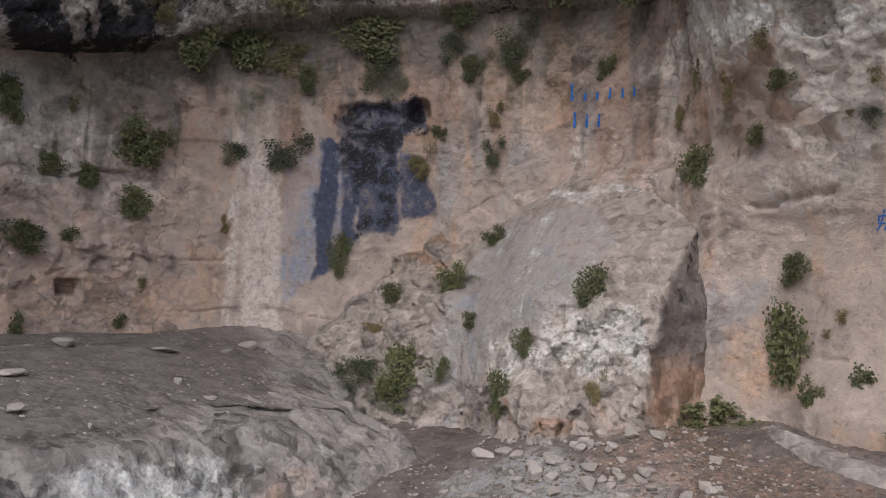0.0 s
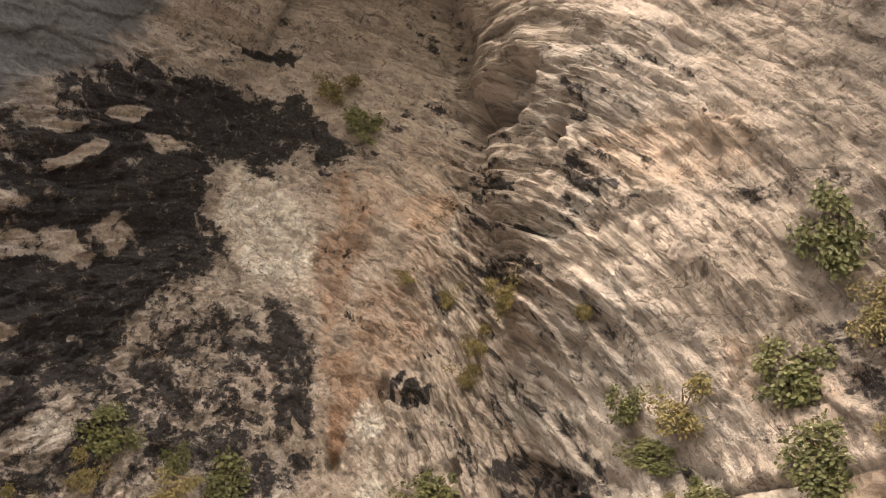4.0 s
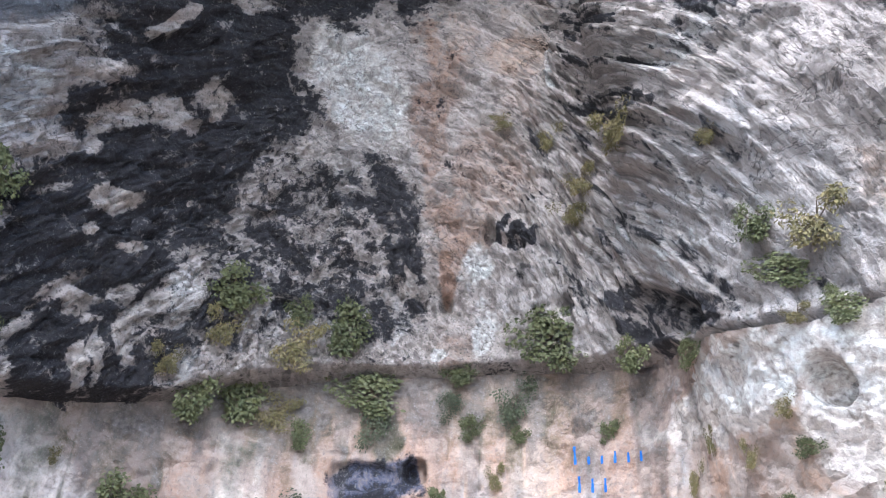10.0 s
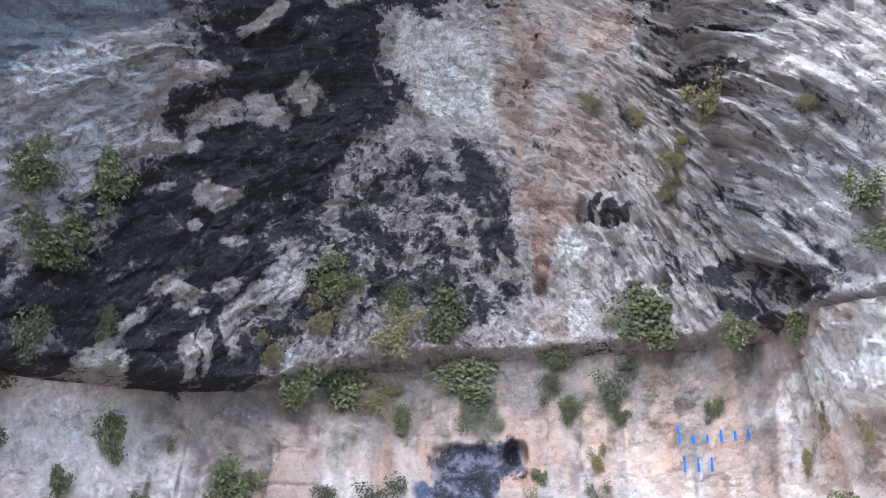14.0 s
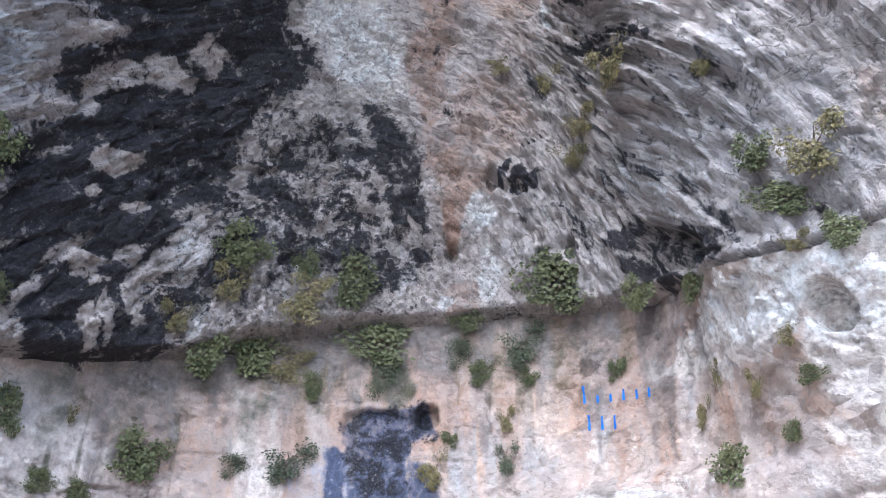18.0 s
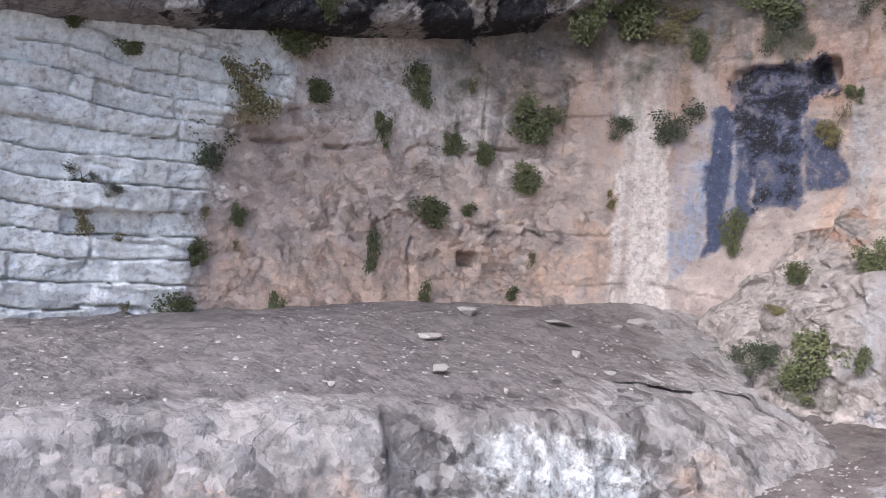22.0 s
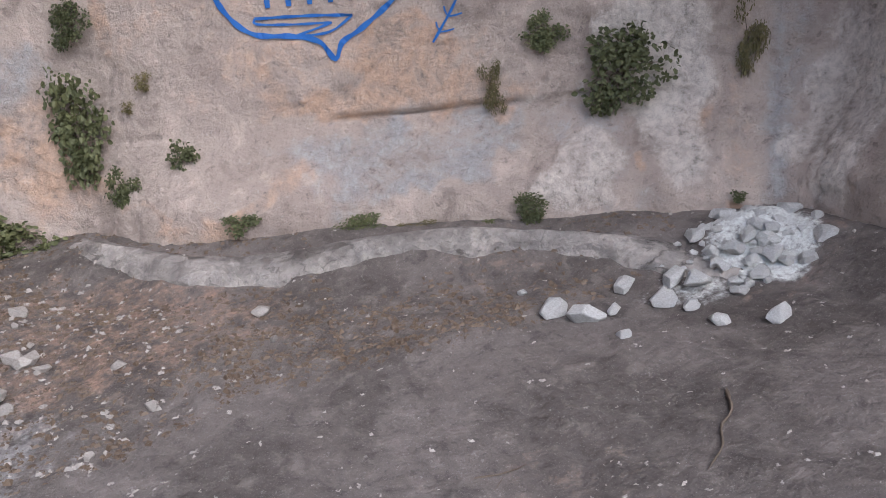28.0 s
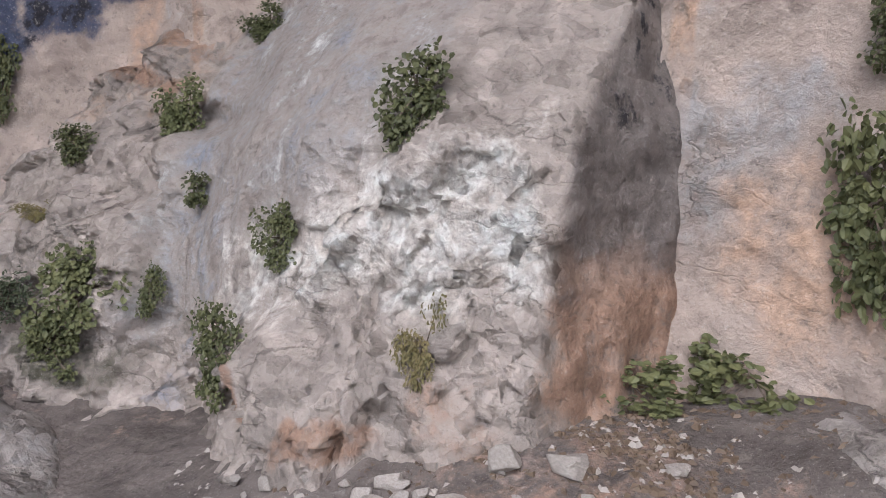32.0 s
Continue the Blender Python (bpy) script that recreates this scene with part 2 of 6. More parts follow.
STONE = plain_material("rubble_stone", (0.52, 0.465, 0.41), (0.35, 0.31, 0.275), 9.0, 0.9, 0.01, random=0.5)
STONE_WHITE = plain_material("white_stone", (0.75, 0.73, 0.70), (0.52, 0.49, 0.45), 14.0, 0.95, 0.03, random=0.25)
LEAF = plain_material("caper_leaf", (0.11, 0.12, 0.05), (0.165, 0.165, 0.07), 5.0, 0.55, 0.001, random=0.9, leaf=1)
LEAF_DRY = plain_material("dry_leaf", (0.17, 0.15, 0.06), (0.26, 0.20, 0.09), 5.0, 0.7, 0.001, random=0.8, leaf=1)
LEAF_DARK = plain_material("dark_leaf", (0.07, 0.085, 0.045), (0.10, 0.105, 0.06), 5.0, 0.7, 0.001, random=0.6, leaf=1)
LEAF_BROWN = plain_material("brown_stalk", (0.13, 0.09, 0.06), (0.20, 0.145, 0.10), 5.0, 0.8, 0.001, random=0.7, leaf=1)
WOOD = plain_material("twig_bark", (0.12, 0.09, 0.065), (0.17, 0.13, 0.1), 20.0, 0.85, 0.002)
PAINT = plain_material("blue_paint", (0.018, 0.095, 0.34), (0.035, 0.14, 0.42), 14.0, 0.6, 0.001)


# ---------------------------------------------------------------- mesh helpers
def grid_mesh(name, places, material, masks=None, flip=False, beds=None):
    """One sheet from an array of places, rows by columns, with its stain masks."""
    rows, cols = places.shape[:2]
    k = np.arange(rows * cols).reshape(rows, cols)
    quads = np.stack([k[:-1, :-1], k[1:, :-1], k[1:, 1:], k[:-1, 1:]], -1).reshape(-1, 4)
    if flip:
        quads = quads[:, ::-1]
    me = bpy.data.meshes.new(name)
    me.vertices.add(rows * cols)
    me.vertices.foreach_set("co", places.reshape(-1).astype(np.float32))
    me.loops.add(quads.size)
    me.loops.foreach_set("vertex_index", quads.reshape(-1).astype(np.int32))
    me.polygons.add(len(quads))
    me.polygons.foreach_set("loop_start", np.arange(0, quads.size, 4, dtype=np.int32))
    me.polygons.foreach_set("loop_total", np.full(len(quads), 4, dtype=np.int32))
    me.polygons.foreach_set("use_smooth", np.ones(len(quads), dtype=bool))
    for label, values in (masks or {}).items():
        a = me.attributes.new(label, "FLOAT", "POINT")
        a.data.foreach_set("value", np.clip(values, 0, 1).reshape(-1).astype(np.float32))
    if beds is not None:
        a = me.attributes.new("bed", "FLOAT_VECTOR", "POINT")
        a.data.foreach_set("vector", beds.reshape(-1).astype(np.float32))
    me.update(calc_edges=True)
    me.materials.append(material)
    return me


def region(a, b, corners, soft=0.06, wobble=0.1, seed=0):
    """A mask with a firm outline: 1 inside the corners, 0 outside, with an uneven border."""
    wa = a + wobble * fbm(a * 2.2, b * 2.2, seed + 140) + 0.4 * wobble * fbm(a * 8, b * 8, seed + 143)
    wb = b + wobble * fbm(a * 2.2, b * 2.2, seed + 150) + 0.4 * wobble * fbm(a * 8, b * 8, seed + 153)
    near, inside = np.full(np.shape(a), 99.0), np.zeros(np.shape(a), bool)
    for (x0, y0), (x1, y1) in zip(corners, corners[1:] + corners[:1]):
        t = np.clip(((wa - x0) * (x1 - x0) + (wb - y0) * (y1 - y0)) / ((x1 - x0) ** 2 + (y1 - y0) ** 2 + 1e-9), 0, 1)
        near = np.minimum(near, np.hypot(wa - x0 - t * (x1 - x0), wb - y0 - t * (y1 - y0)))
        if y0 != y1:
            inside ^= ((y0 > wb) != (y1 > wb)) & (wa < x0 + (wb - y0) * (x1 - x0) / (y1 - y0))
    return step(-soft, soft, np.where(inside, near, -near))


def spots(a, b, rows, wobble=0.25, seed=0):
    """A mask with soft patches. Rows: centre a, centre b, half width, half height, lean in degrees, strength."""
    wa = a + wobble * fbm(a * 1.6, b * 1.6, seed + 40) + 0.4 * wobble * fbm(a * 6, b * 6, seed + 43)
    wb = b + wobble * fbm(a * 1.6, b * 1.6, seed + 50) + 0.4 * wobble * fbm(a * 6, b * 6, seed + 53)
    mask = np.zeros(np.shape(a))
    for ca, cb, ra, rb, lean, strength in rows:
        c, s = math.cos(radians(lean)), math.sin(radians(lean))
        u, v = (wa - ca) * c + (wb - cb) * s, -(wa - ca) * s + (wb - cb) * c
        r = np.sqrt((u / ra) ** 2 + (v / rb) ** 2)
        mask = np.maximum(mask, strength * step(1.25, 0.7, r))
    return mask


def bands(a, b, rows, seed=0, soft=0.5):
    """Streaks that run down: centre a, half width, top b, bottom b, strength."""
    wa = a + 0.05 * fbm(a * 1.1, b * 0.7, seed + 60) + 0.025 * fbm(a * 6, b * 1.5, seed + 61)
    fade = 0.75 + 0.4 * fbm(a * 9, b * 1.2, seed + 62, 3)
    mask = np.zeros(np.shape(a))
    for ca, ra, top, low, strength in rows:
        side = step(1 + soft, 1 - soft, np.abs(wa - ca) / ra)
        ends = step(low - 0.05 - 0.1 * soft, low + 0.02, b) * step(top + 0.05 + 0.1 * soft, top - 0.02, b)
        mask = np.maximum(mask, strength * np.clip(fade, 0, 1) * side * ends)
    return mask

# ---------------------------------------------------------------- noise and plan
TABLE = np.random.RandomState(7).rand(256, 256)


def vnoise(x, y, seed=0):
    """Smooth value noise, 0 to 1."""
    x, y = np.asarray(x, float) + seed * 17.31, np.asarray(y, float) + seed * 9.73
    ix, iy = np.floor(x).astype(int), np.floor(y).astype(int)
    fx, fy = x - ix, y - iy
    fx, fy = fx * fx * (3 - 2 * fx), fy * fy * (3 - 2 * fy)
    a, b = TABLE[ix & 255, iy & 255], TABLE[(ix + 1) & 255, iy & 255]
    c, d = TABLE[ix & 255, (iy + 1) & 255], TABLE[(ix + 1) & 255, (iy + 1) & 255]
    return (a * (1 - fx) + b * fx) * (1 - fy) + (c * (1 - fx) + d * fx) * fy


def fbm(x, y, seed=0, octaves=4, gain=0.5):
    """Layered noise, about -1 to 1."""
    total, amp, norm = 0.0, 1.0, 0.0
    for n in range(octaves):
        total = total + amp * (2 * vnoise(x * 2**n, y * 2**n, seed + n) - 1)
        norm += amp
        amp *= gain
    return total / norm * 1.6


def ridge(x, y, seed=0, octaves=3):
    """Sharp crests, 0 to 1."""
    total, amp = 0.0, 0.6
    for n in range(octaves):
        total = total + amp * (1 - np.abs(2 * vnoise(x * 2**n, y * 2**n, seed + n) - 1))
        amp *= 0.5
    return total


def cells(x, y, seed=0):
    """Broken blocks: the distance to the nearest joint, a height of its own for each block, and a tilt of its face."""
    ix, iy = np.floor(x).astype(int), np.floor(y).astype(int)
    best, second, tone, tilt = (np.full(np.shape(x), v) for v in (9.0, 9.0, 0.0, 0.0))
    for dx in (-1, 0, 1):
        for dy in (-1, 0, 1):
            jx, jy = ix + dx, iy + dy
            px = x - jx - TABLE[(jx + seed * 13) & 255, jy & 255]
            py = y - jy - TABLE[(jx + 91) & 255, (jy + seed * 29) & 255]
            d = np.hypot(px, py)
            t = TABLE[(jx + 37 + seed) & 255, (jy + 53) & 255]
            u, v = TABLE[(jx + 11) & 255, (jy + 7 + seed) & 255] - 0.5, TABLE[(jx + 5 + seed) & 255, (jy + 71) & 255] - 0.5
            near = d < best
            second = np.where(near, best, np.minimum(second, d))
            tone = np.where(near, t, tone)
            tilt = np.where(near, px * u + py * v, tilt)
            best = np.where(near, d, best)
    return second - best, tone, tilt


def broken(x, y, seed=0, warp=0.25):
    """The face of freshly broken rock: tilted facets of two sizes, about -0.5 to 0.5."""
    wx, wy = x + warp * fbm(x * 0.8, y * 0.8, seed + 3), y + warp * fbm(x * 0.8, y * 0.8, seed + 4)
    g, t, k = cells(wx, wy, seed)
    h = 0.5 * (t - 0.5) + 1.1 * k - 0.12 * step(0.06, 0.0, g)
    g, t, k = cells(wx * 2.7, wy * 2.7, seed + 1)
    return h + 0.22 * (t - 0.5) + 0.5 * k - 0.05 * step(0.08, 0.0, g)


def step(a, b, x):
    t = np.clip((np.asarray(x, float) - a) / (b - a), 0, 1)
    return t * t * (3 - 2 * t)


# The foot of the shelter's wall in plan, from the daylight side round the back to the other side.
PLAN = [(-5.6, -5.0), (-6.5, -2.5), (-6.9, 0.0), (-7.0, 2.0), (-6.95, 4.0), (-6.6, 5.5), (-5.9, 6.7), (-4.7, 7.4), (-3.4, 7.8),
        (-2.2, 7.9), (-1.2, 7.5), (-0.4, 6.85), (0.4, 6.3), (1.3, 5.98), (2.1, 5.6), (2.7, 5.24), (3.15, 4.95), (3.42, 4.75), (3.52, 4.5),
        (3.5, 4.0), (3.5, 3.0), (3.75, 1.6), (4.3, -0.5), (5.2, -3.0)]


def smooth_line(points, gap):
    """A smooth curve through the points, as places at even distances."""
    p = np.array(points, float)
    p = np.vstack([2 * p[0] - p[1], p, 2 * p[-1] - p[-2]])
    t = np.linspace(0, 1, 40, endpoint=False)[:, None]
    out = []
    for a, b, c, d in zip(p, p[1:], p[2:], p[3:]):
        out.append(0.5 * (2 * b + (c - a) * t + (2 * a - 5 * b + 4 * c - d) * t**2 + (3 * b - a - 3 * c + d) * t**3))
    out = np.vstack([*out, p[-2:-1]])
    far = np.r_[0, np.cumsum(np.linalg.norm(np.diff(out, axis=0), axis=1))]
    at = np.arange(0, far[-1], gap)
    return np.stack([np.interp(at, far, out[:, k]) for k in range(out.shape[1])], 1), at


LINE, LINE_S = smooth_line(PLAN, 0.05)
TANGENT = np.gradient(LINE, axis=0)
for _ in range(12):
    TANGENT[1:-1] = (TANGENT[:-2] + TANGENT[1:-1] + TANGENT[2:]) / 3
TANGENT /= np.linalg.norm(TANGENT, axis=1)[:, None]


def wall_place(s, z, out):
    """World places at s metres along the wall's foot, z up, and out metres into the shelter."""
    x, y = np.interp(s, LINE_S, LINE[:, 0]), np.interp(s, LINE_S, LINE[:, 1])
    tx, ty = np.interp(s, LINE_S, TANGENT[:, 0]), np.interp(s, LINE_S, TANGENT[:, 1])
    n = np.hypot(tx, ty)
    return np.stack([x + out * ty / n, y - out * tx / n, z + 0 * s], -1)


LIP_S = [0, 6.6, 9.2, 10.5, 11.5, 12.3, 13.6, 15.3, 17.3, 18.0, 19.1, 20.0, 21.4, 32]
LIP_Z = [2.2, 2.9, 3.35, 3.6, 3.88, 4.2, 4.44, 4.54, 4.45, 4.2, 3.9, 3.92, 4.0, 4.0]


def lip(s):
    """The height at which the quarried wall meets the overhanging rock."""
    return np.interp(s, LIP_S, LIP_Z)


def wall_form(s, z):
    """How far the quarried wall stands out, without its relief."""
    heart = step(16.6, 19.6, s)
    foot = 0.22 * step(1.22, 0.75, z) * step(18.4, 19.3, s) + 0.12 * step(1.6, 0.6, z)
    lean = heart * 0.95 * np.clip((z - 2.1) / 1.7, 0, 1.6) ** 1.3
    left = step(11.5, 8, s) * 0.12 * np.clip(z - 2.2, 0, 3)
    return foot + lean + left


def rock_form(s, z):
    """How far the overhanging rock above stands out, without its relief."""
    up = np.clip(z - lip(s), -1, 20)
    base = 0.12 * np.clip(lip(s) - 2.2, 0, 3) * step(11.5, 8, s) + 1.07 * step(15.8, 19.8, s)
    out = base + 0.12 + 0.22 * step(17.5, 15.5, s) * step(0.0, 0.15, up) + 0.24 * up
    return out + 0.3 * np.clip(up - 5.6, 0, 9) ** 1.7


def ground_height(x, y):
    """The floor of earth and rubble, rising towards the wall."""
    d = np.full(np.shape(x), 99.0)
    for k in range(0, len(LINE), 4):
        d = np.minimum(d, np.hypot(x - LINE[k, 0], y - LINE[k, 1]))
    g = 0.55 - 0.2 * np.minimum(d, 3.6) - 0.03 * np.clip(d - 3.6, 0, 4)
    g = g + 0.13 * step(0.8, 0.4, d) * step(-0.9, -0.2, x) + 0.2 * np.exp(-(((x + 1.6) / 1.0) ** 4) - ((y - 6.1) / 0.6) ** 2)
    return g + 0.03 * fbm(x * 0.8, y * 0.8, 3)


def buttress_form(x, z):
    """The depth y of the rock mass that stands before the wall, over x and z."""
    top = np.interp(x, [-5.0, -4.75, -4.5, -4.25, -4.15, -3.85, -3.78, -3.4, -3.2, -2.4, -1.4, -0.8], [0.9, 1.15, 1.45, 1.5, 1.88, 1.95, 2.2, 2.35, 2.6, 2.8, 2.8, 2.7])
    front = np.interp(x, [-5.0, -4.4, -3.6, -2.9, -2.55, -2.1, -1.6, -0.9], [7.0, 6.85, 6.72, 6.62, 6.36, 6.1, 6.0, 6.05]) + 0.33 * (z - 0.5)
    front = front + 0.6 * np.clip(z - 1.5, 0, 2) * step(-4.2, -3.0, x)
    edge = np.interp(z, [0.2, 0.7, 1.1, 1.6, 1.85, 2.1, 2.4], [-1.2, -1.21, -1.18, -1.12, -1.07, -1.0, -0.88])
    run = np.clip(x - edge, 0, 1)
    front = front + np.minimum(1.55 * run * step(0, 0.12, run), 1.6)
    top = top + 0.05 * broken(x * 2.5, 0 * x, 14)
    return front + 1.4 * step(-0.03, 0.16, z - top) + 0.1 * step(-0.3, 0.0, z - top)


BENCH_EDGE = [(-4.75, 7.5), (-4.4, 6.85), (-3.8, 6.5), (-3.2, 6.25), (-2.9, 5.8), (-3.15, 5.2), (-3.5, 4.5), (-3.68, 3.55), (-3.85, 2.8), (-4.05, 2.0), (-4.35, 0.8), (-4.7, -0.4), (-5.1, -2.2)]


def bench_height(x, y):
    """The top of the rock bench, that carries the upper floor."""
    back = np.clip((-3.2 - x) / 2.6, 0, 1)
    return 0.40 + 0.03 * step(-2.6, -3.6, x) + (0.24 + 0.3 * np.clip(y / 6.5, 0, 1)) * back + 0.22 * step(6.3, 7.3, y) * step(-3.8, -4.6, x) + 0.03 * fbm(x * 0.7, y * 0.7, 12)

# Stains on the overhanging rock and on the quarried wall, some with painted shade: along, up, half sizes, lean,
# strength.
SOOT_CORE = [(-2.93, 3.86), (-1.31, 4.14), (-0.64, 3.41), (-1.0, 3.16), (-1.36, 3.24), (-1.6, 2.92), (-1.96, 3.06), (-2.35, 3.11), (-2.22, 2.51), (-1.87, 2.07),
             (-1.87, 1.46), (-2.34, 1.54), (-2.58, 0.76), (-2.73, 0.22), (-3.17, 0.33), (-3.16, -0.22), (-3.18, -1.3), (-3.82, -1.2), (-4.48, -0.9), (-4.9, -0.51),
             (-4.9, 0.18), (-4.28, 0.53), (-4.01, 1.11), (-3.86, 1.49), (-4.0, 1.72), (-3.85, 2.17), (-3.79, 2.67), (-3.54, 2.97), (-3.18, 3.52)]
SOOT_WEDGE = [(-1.26, 1.65), (-0.99, 1.55), (-0.71, 1.05), (-0.46, 0.22), (-0.48, -0.25), (-0.92, 0.17), (-1.18, 0.88)]
SOOT_THIN = [(-2.34, 1.54), (-1.83, 1.4), (-1.24, 1.45), (-0.92, 0.17), (-0.51, -0.26), (-0.9, -0.64), (-1.86, -0.27), (-2.57, -0.86), (-3.17, -1.08), (-3.0, 0.05), (-2.73, 0.22), (-2.58, 0.76)]
PALE_PATCH = [(-1.96, 3.03), (-1.4, 2.93), (-0.99, 2.36), (-0.78, 1.7), (-0.99, 1.55), (-1.59, 1.65), (-1.95, 2.13), (-2.03, 2.76)]
RUST_BAND = [(-0.83, 3.17), (-0.31, 3.06), (-0.13, 2.29), (-0.38, 1.74), (-0.31, 1.22), (0.07, 1.01), (0.09, 0.52), (-0.25, -0.05), (-0.43, 0.22), (-0.6, 1.19), (-0.82, 1.83), (-0.72, 2.39)]
GREY_SIDE = [(-7.5, 2.6), (-4.79, 6.5), (-2.6, 6.5), (-3.0, 4.17), (-3.61, 2.99), (-3.87, 2.48), (-4.14, 2.26), (-4.38, 1.88), (-4.61, 1.47), (-5.4, 1.0), (-7.5, 1.0)]
BROWN_SIDE = [(-3.0, 4.3), (-3.09, 3.57), (-3.54, 2.97), (-3.84, 2.6), (-3.88, 2.16), (-4.02, 1.66), (-3.99, 1.22), (-4.31, 0.7), (-5.2, 0.6), (-5.4, 1.0), (-4.61, 1.47), (-4.38, 1.93),
              (-4.14, 2.26), (-3.87, 2.48), (-3.61, 3.04)]
ISLANDS = [
    (-3.51, 0.89, 0.17, 0.16, 10, 1), (-3.53, 2.8, 0.15, 0.08, 20, 1), (-3.32, 2.57, 0.07, 0.25, -30, 1), (-3.37, 1.67, 0.19, 0.08, 25, 0.95), (-3.13, 1.77, 0.13, 0.16, 0, 1),
    (-3.61, 2.01, 0.23, 0.11, 10, 1), (-2.85, 1.95, 0.11, 0.18, 20, 0.9), (-3.59, 1.41, 0.06, 0.07, 0, 1), (-3.89, 1.33, 0.21, 0.11, 0, 1), (-3.44, 0.39, 0.09, 0.07, 0, 1)
]
SMALL_ISLANDS = [
    (-3.65, 0.61, 0.08, 0.07, 0, 1), (-2.94, 0.92, 0.03, 0.04, 0, 1), (-2.04, 0.64, 0.18, 0.1, 0, 0.9), (-1.48, 0.18, 0.12, 0.1, 0, 0.9), (-0.72, 0.27, 0.06, 0.06, 0, 1),
    (-3.06, 3.2, 0.14, 0.1, 40, 0.9), (-3.24, -0.45, 0.07, 0.29, 0, 0.9), (-3.45, -0.59, 0.05, 0.29, 0, 0.9), (-3.59, -0.69, 0.08, 0.25, -10, 0.9), (-4.35, -0.27, 0.09, 0.12, 0, 0.6)
]
ROCK_LIGHT = [
    (-2.9, -0.35, 0.2, 0.57, 0, 0.75), (-4.75, 2.75, 0.3, 0.16, 0, 1.0), (-4.85, 2.35, 0.2, 0.16, 0, 0.9), (-4.24, 1.74, 0.28, 0.36, 20, 0.8), (-4.48, 1.37, 0.28, 0.24, 20, 0.7),
    (-0.01, 0.39, 0.17, 0.24, 0, 1), (-0.37, -0.49, 0.08, 0.1, 0, 1), (0.08, -0.23, 0.14, 0.3, 0, 0.8), (-0.73, -0.17, 0.08, 0.24, 0, 0.7), (-1.54, 1.17, 0.19, 0.36, 0, 0.6),
    (-1.36, 0.74, 0.07, 0.22, 0, 0.8), (0.67, 2.68, 0.05, 0.26, 8, 1), (1.38, 2.72, 0.12, 0.36, -35, 0.7), (1.51, 0.89, 0.21, 0.24, -40, 0.7)
]
# Sooty spots, and shade painted into the pits and the gaps between beds.
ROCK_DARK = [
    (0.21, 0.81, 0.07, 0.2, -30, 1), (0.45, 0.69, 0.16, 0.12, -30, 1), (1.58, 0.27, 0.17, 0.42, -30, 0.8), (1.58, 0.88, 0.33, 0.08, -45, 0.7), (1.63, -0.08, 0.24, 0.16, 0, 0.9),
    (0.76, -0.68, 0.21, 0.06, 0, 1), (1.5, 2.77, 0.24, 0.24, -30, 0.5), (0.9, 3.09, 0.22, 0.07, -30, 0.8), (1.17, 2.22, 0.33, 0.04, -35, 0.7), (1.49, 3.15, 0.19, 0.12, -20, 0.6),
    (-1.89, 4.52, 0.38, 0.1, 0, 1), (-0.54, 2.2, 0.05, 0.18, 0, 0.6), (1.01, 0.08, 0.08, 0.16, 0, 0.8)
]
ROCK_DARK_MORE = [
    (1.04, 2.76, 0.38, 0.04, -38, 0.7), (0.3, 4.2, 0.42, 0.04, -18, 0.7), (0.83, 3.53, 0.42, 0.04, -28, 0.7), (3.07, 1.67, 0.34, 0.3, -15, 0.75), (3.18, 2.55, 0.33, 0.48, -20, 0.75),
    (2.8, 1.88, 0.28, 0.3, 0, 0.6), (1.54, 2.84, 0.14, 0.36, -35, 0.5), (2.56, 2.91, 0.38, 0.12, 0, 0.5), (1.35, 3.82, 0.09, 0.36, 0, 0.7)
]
# Dark strip along the lip: the undercut's shade, put into the colour.
WALL_LIP_SHADE = [(10.5, 3.72, 0.77, 0.1, 0, 0.7)]
BLACK_PATCH = [(13.37, 3.4), (13.61, 3.6), (14.27, 3.65), (14.36, 3.3), (14.09, 3.21), (14.15, 2.3), (14.09, 2.08), (13.61, 2.1), (13.46, 3.09)]
BLUE_PATCH = [(14.06, 3.07), (14.36, 3.0), (14.54, 2.56), (14.54, 2.34), (14.12, 2.28)]
SLATE_STRIP = [(13.13, 3.15), (13.58, 3.12), (13.62, 2.05), (13.46, 1.71), (13.19, 1.55), (13.16, 2.22)]
BLUE_STRIP = [(12.8, 3.0), (13.16, 3.0), (13.19, 1.63), (12.92, 1.3), (12.77, 2.0)]
PALE_STRIP = [(12.17, 3.75), (12.8, 3.74), (12.83, 2.96), (12.8, 2.08), (12.86, 1.0), (12.23, 1.0), (12.26, 1.85), (12.26, 2.85)]
WHITE_BEDS = [(3.0, 3.6), (8.33, 3.3), (8.5, 2.64), (7.97, 2.49), (7.91, 1.92), (7.79, 1.4), (7.7, 1.03), (7.73, 0.0), (3.0, 0.0)]
OCHRE_FOOT = [(7.73, 0.4), (7.73, 1.19), (8.18, 1.37), (9.23, 1.41), (9.95, 1.57), (11.6, 1.64), (12.2, 1.56), (12.29, 0.8), (9.86, 0.5)]
BROWN_TOP = [(10.55, 3.63), (11.6, 3.88), (12.17, 3.75), (12.23, 3.08), (11.54, 2.78), (10.73, 2.91)]
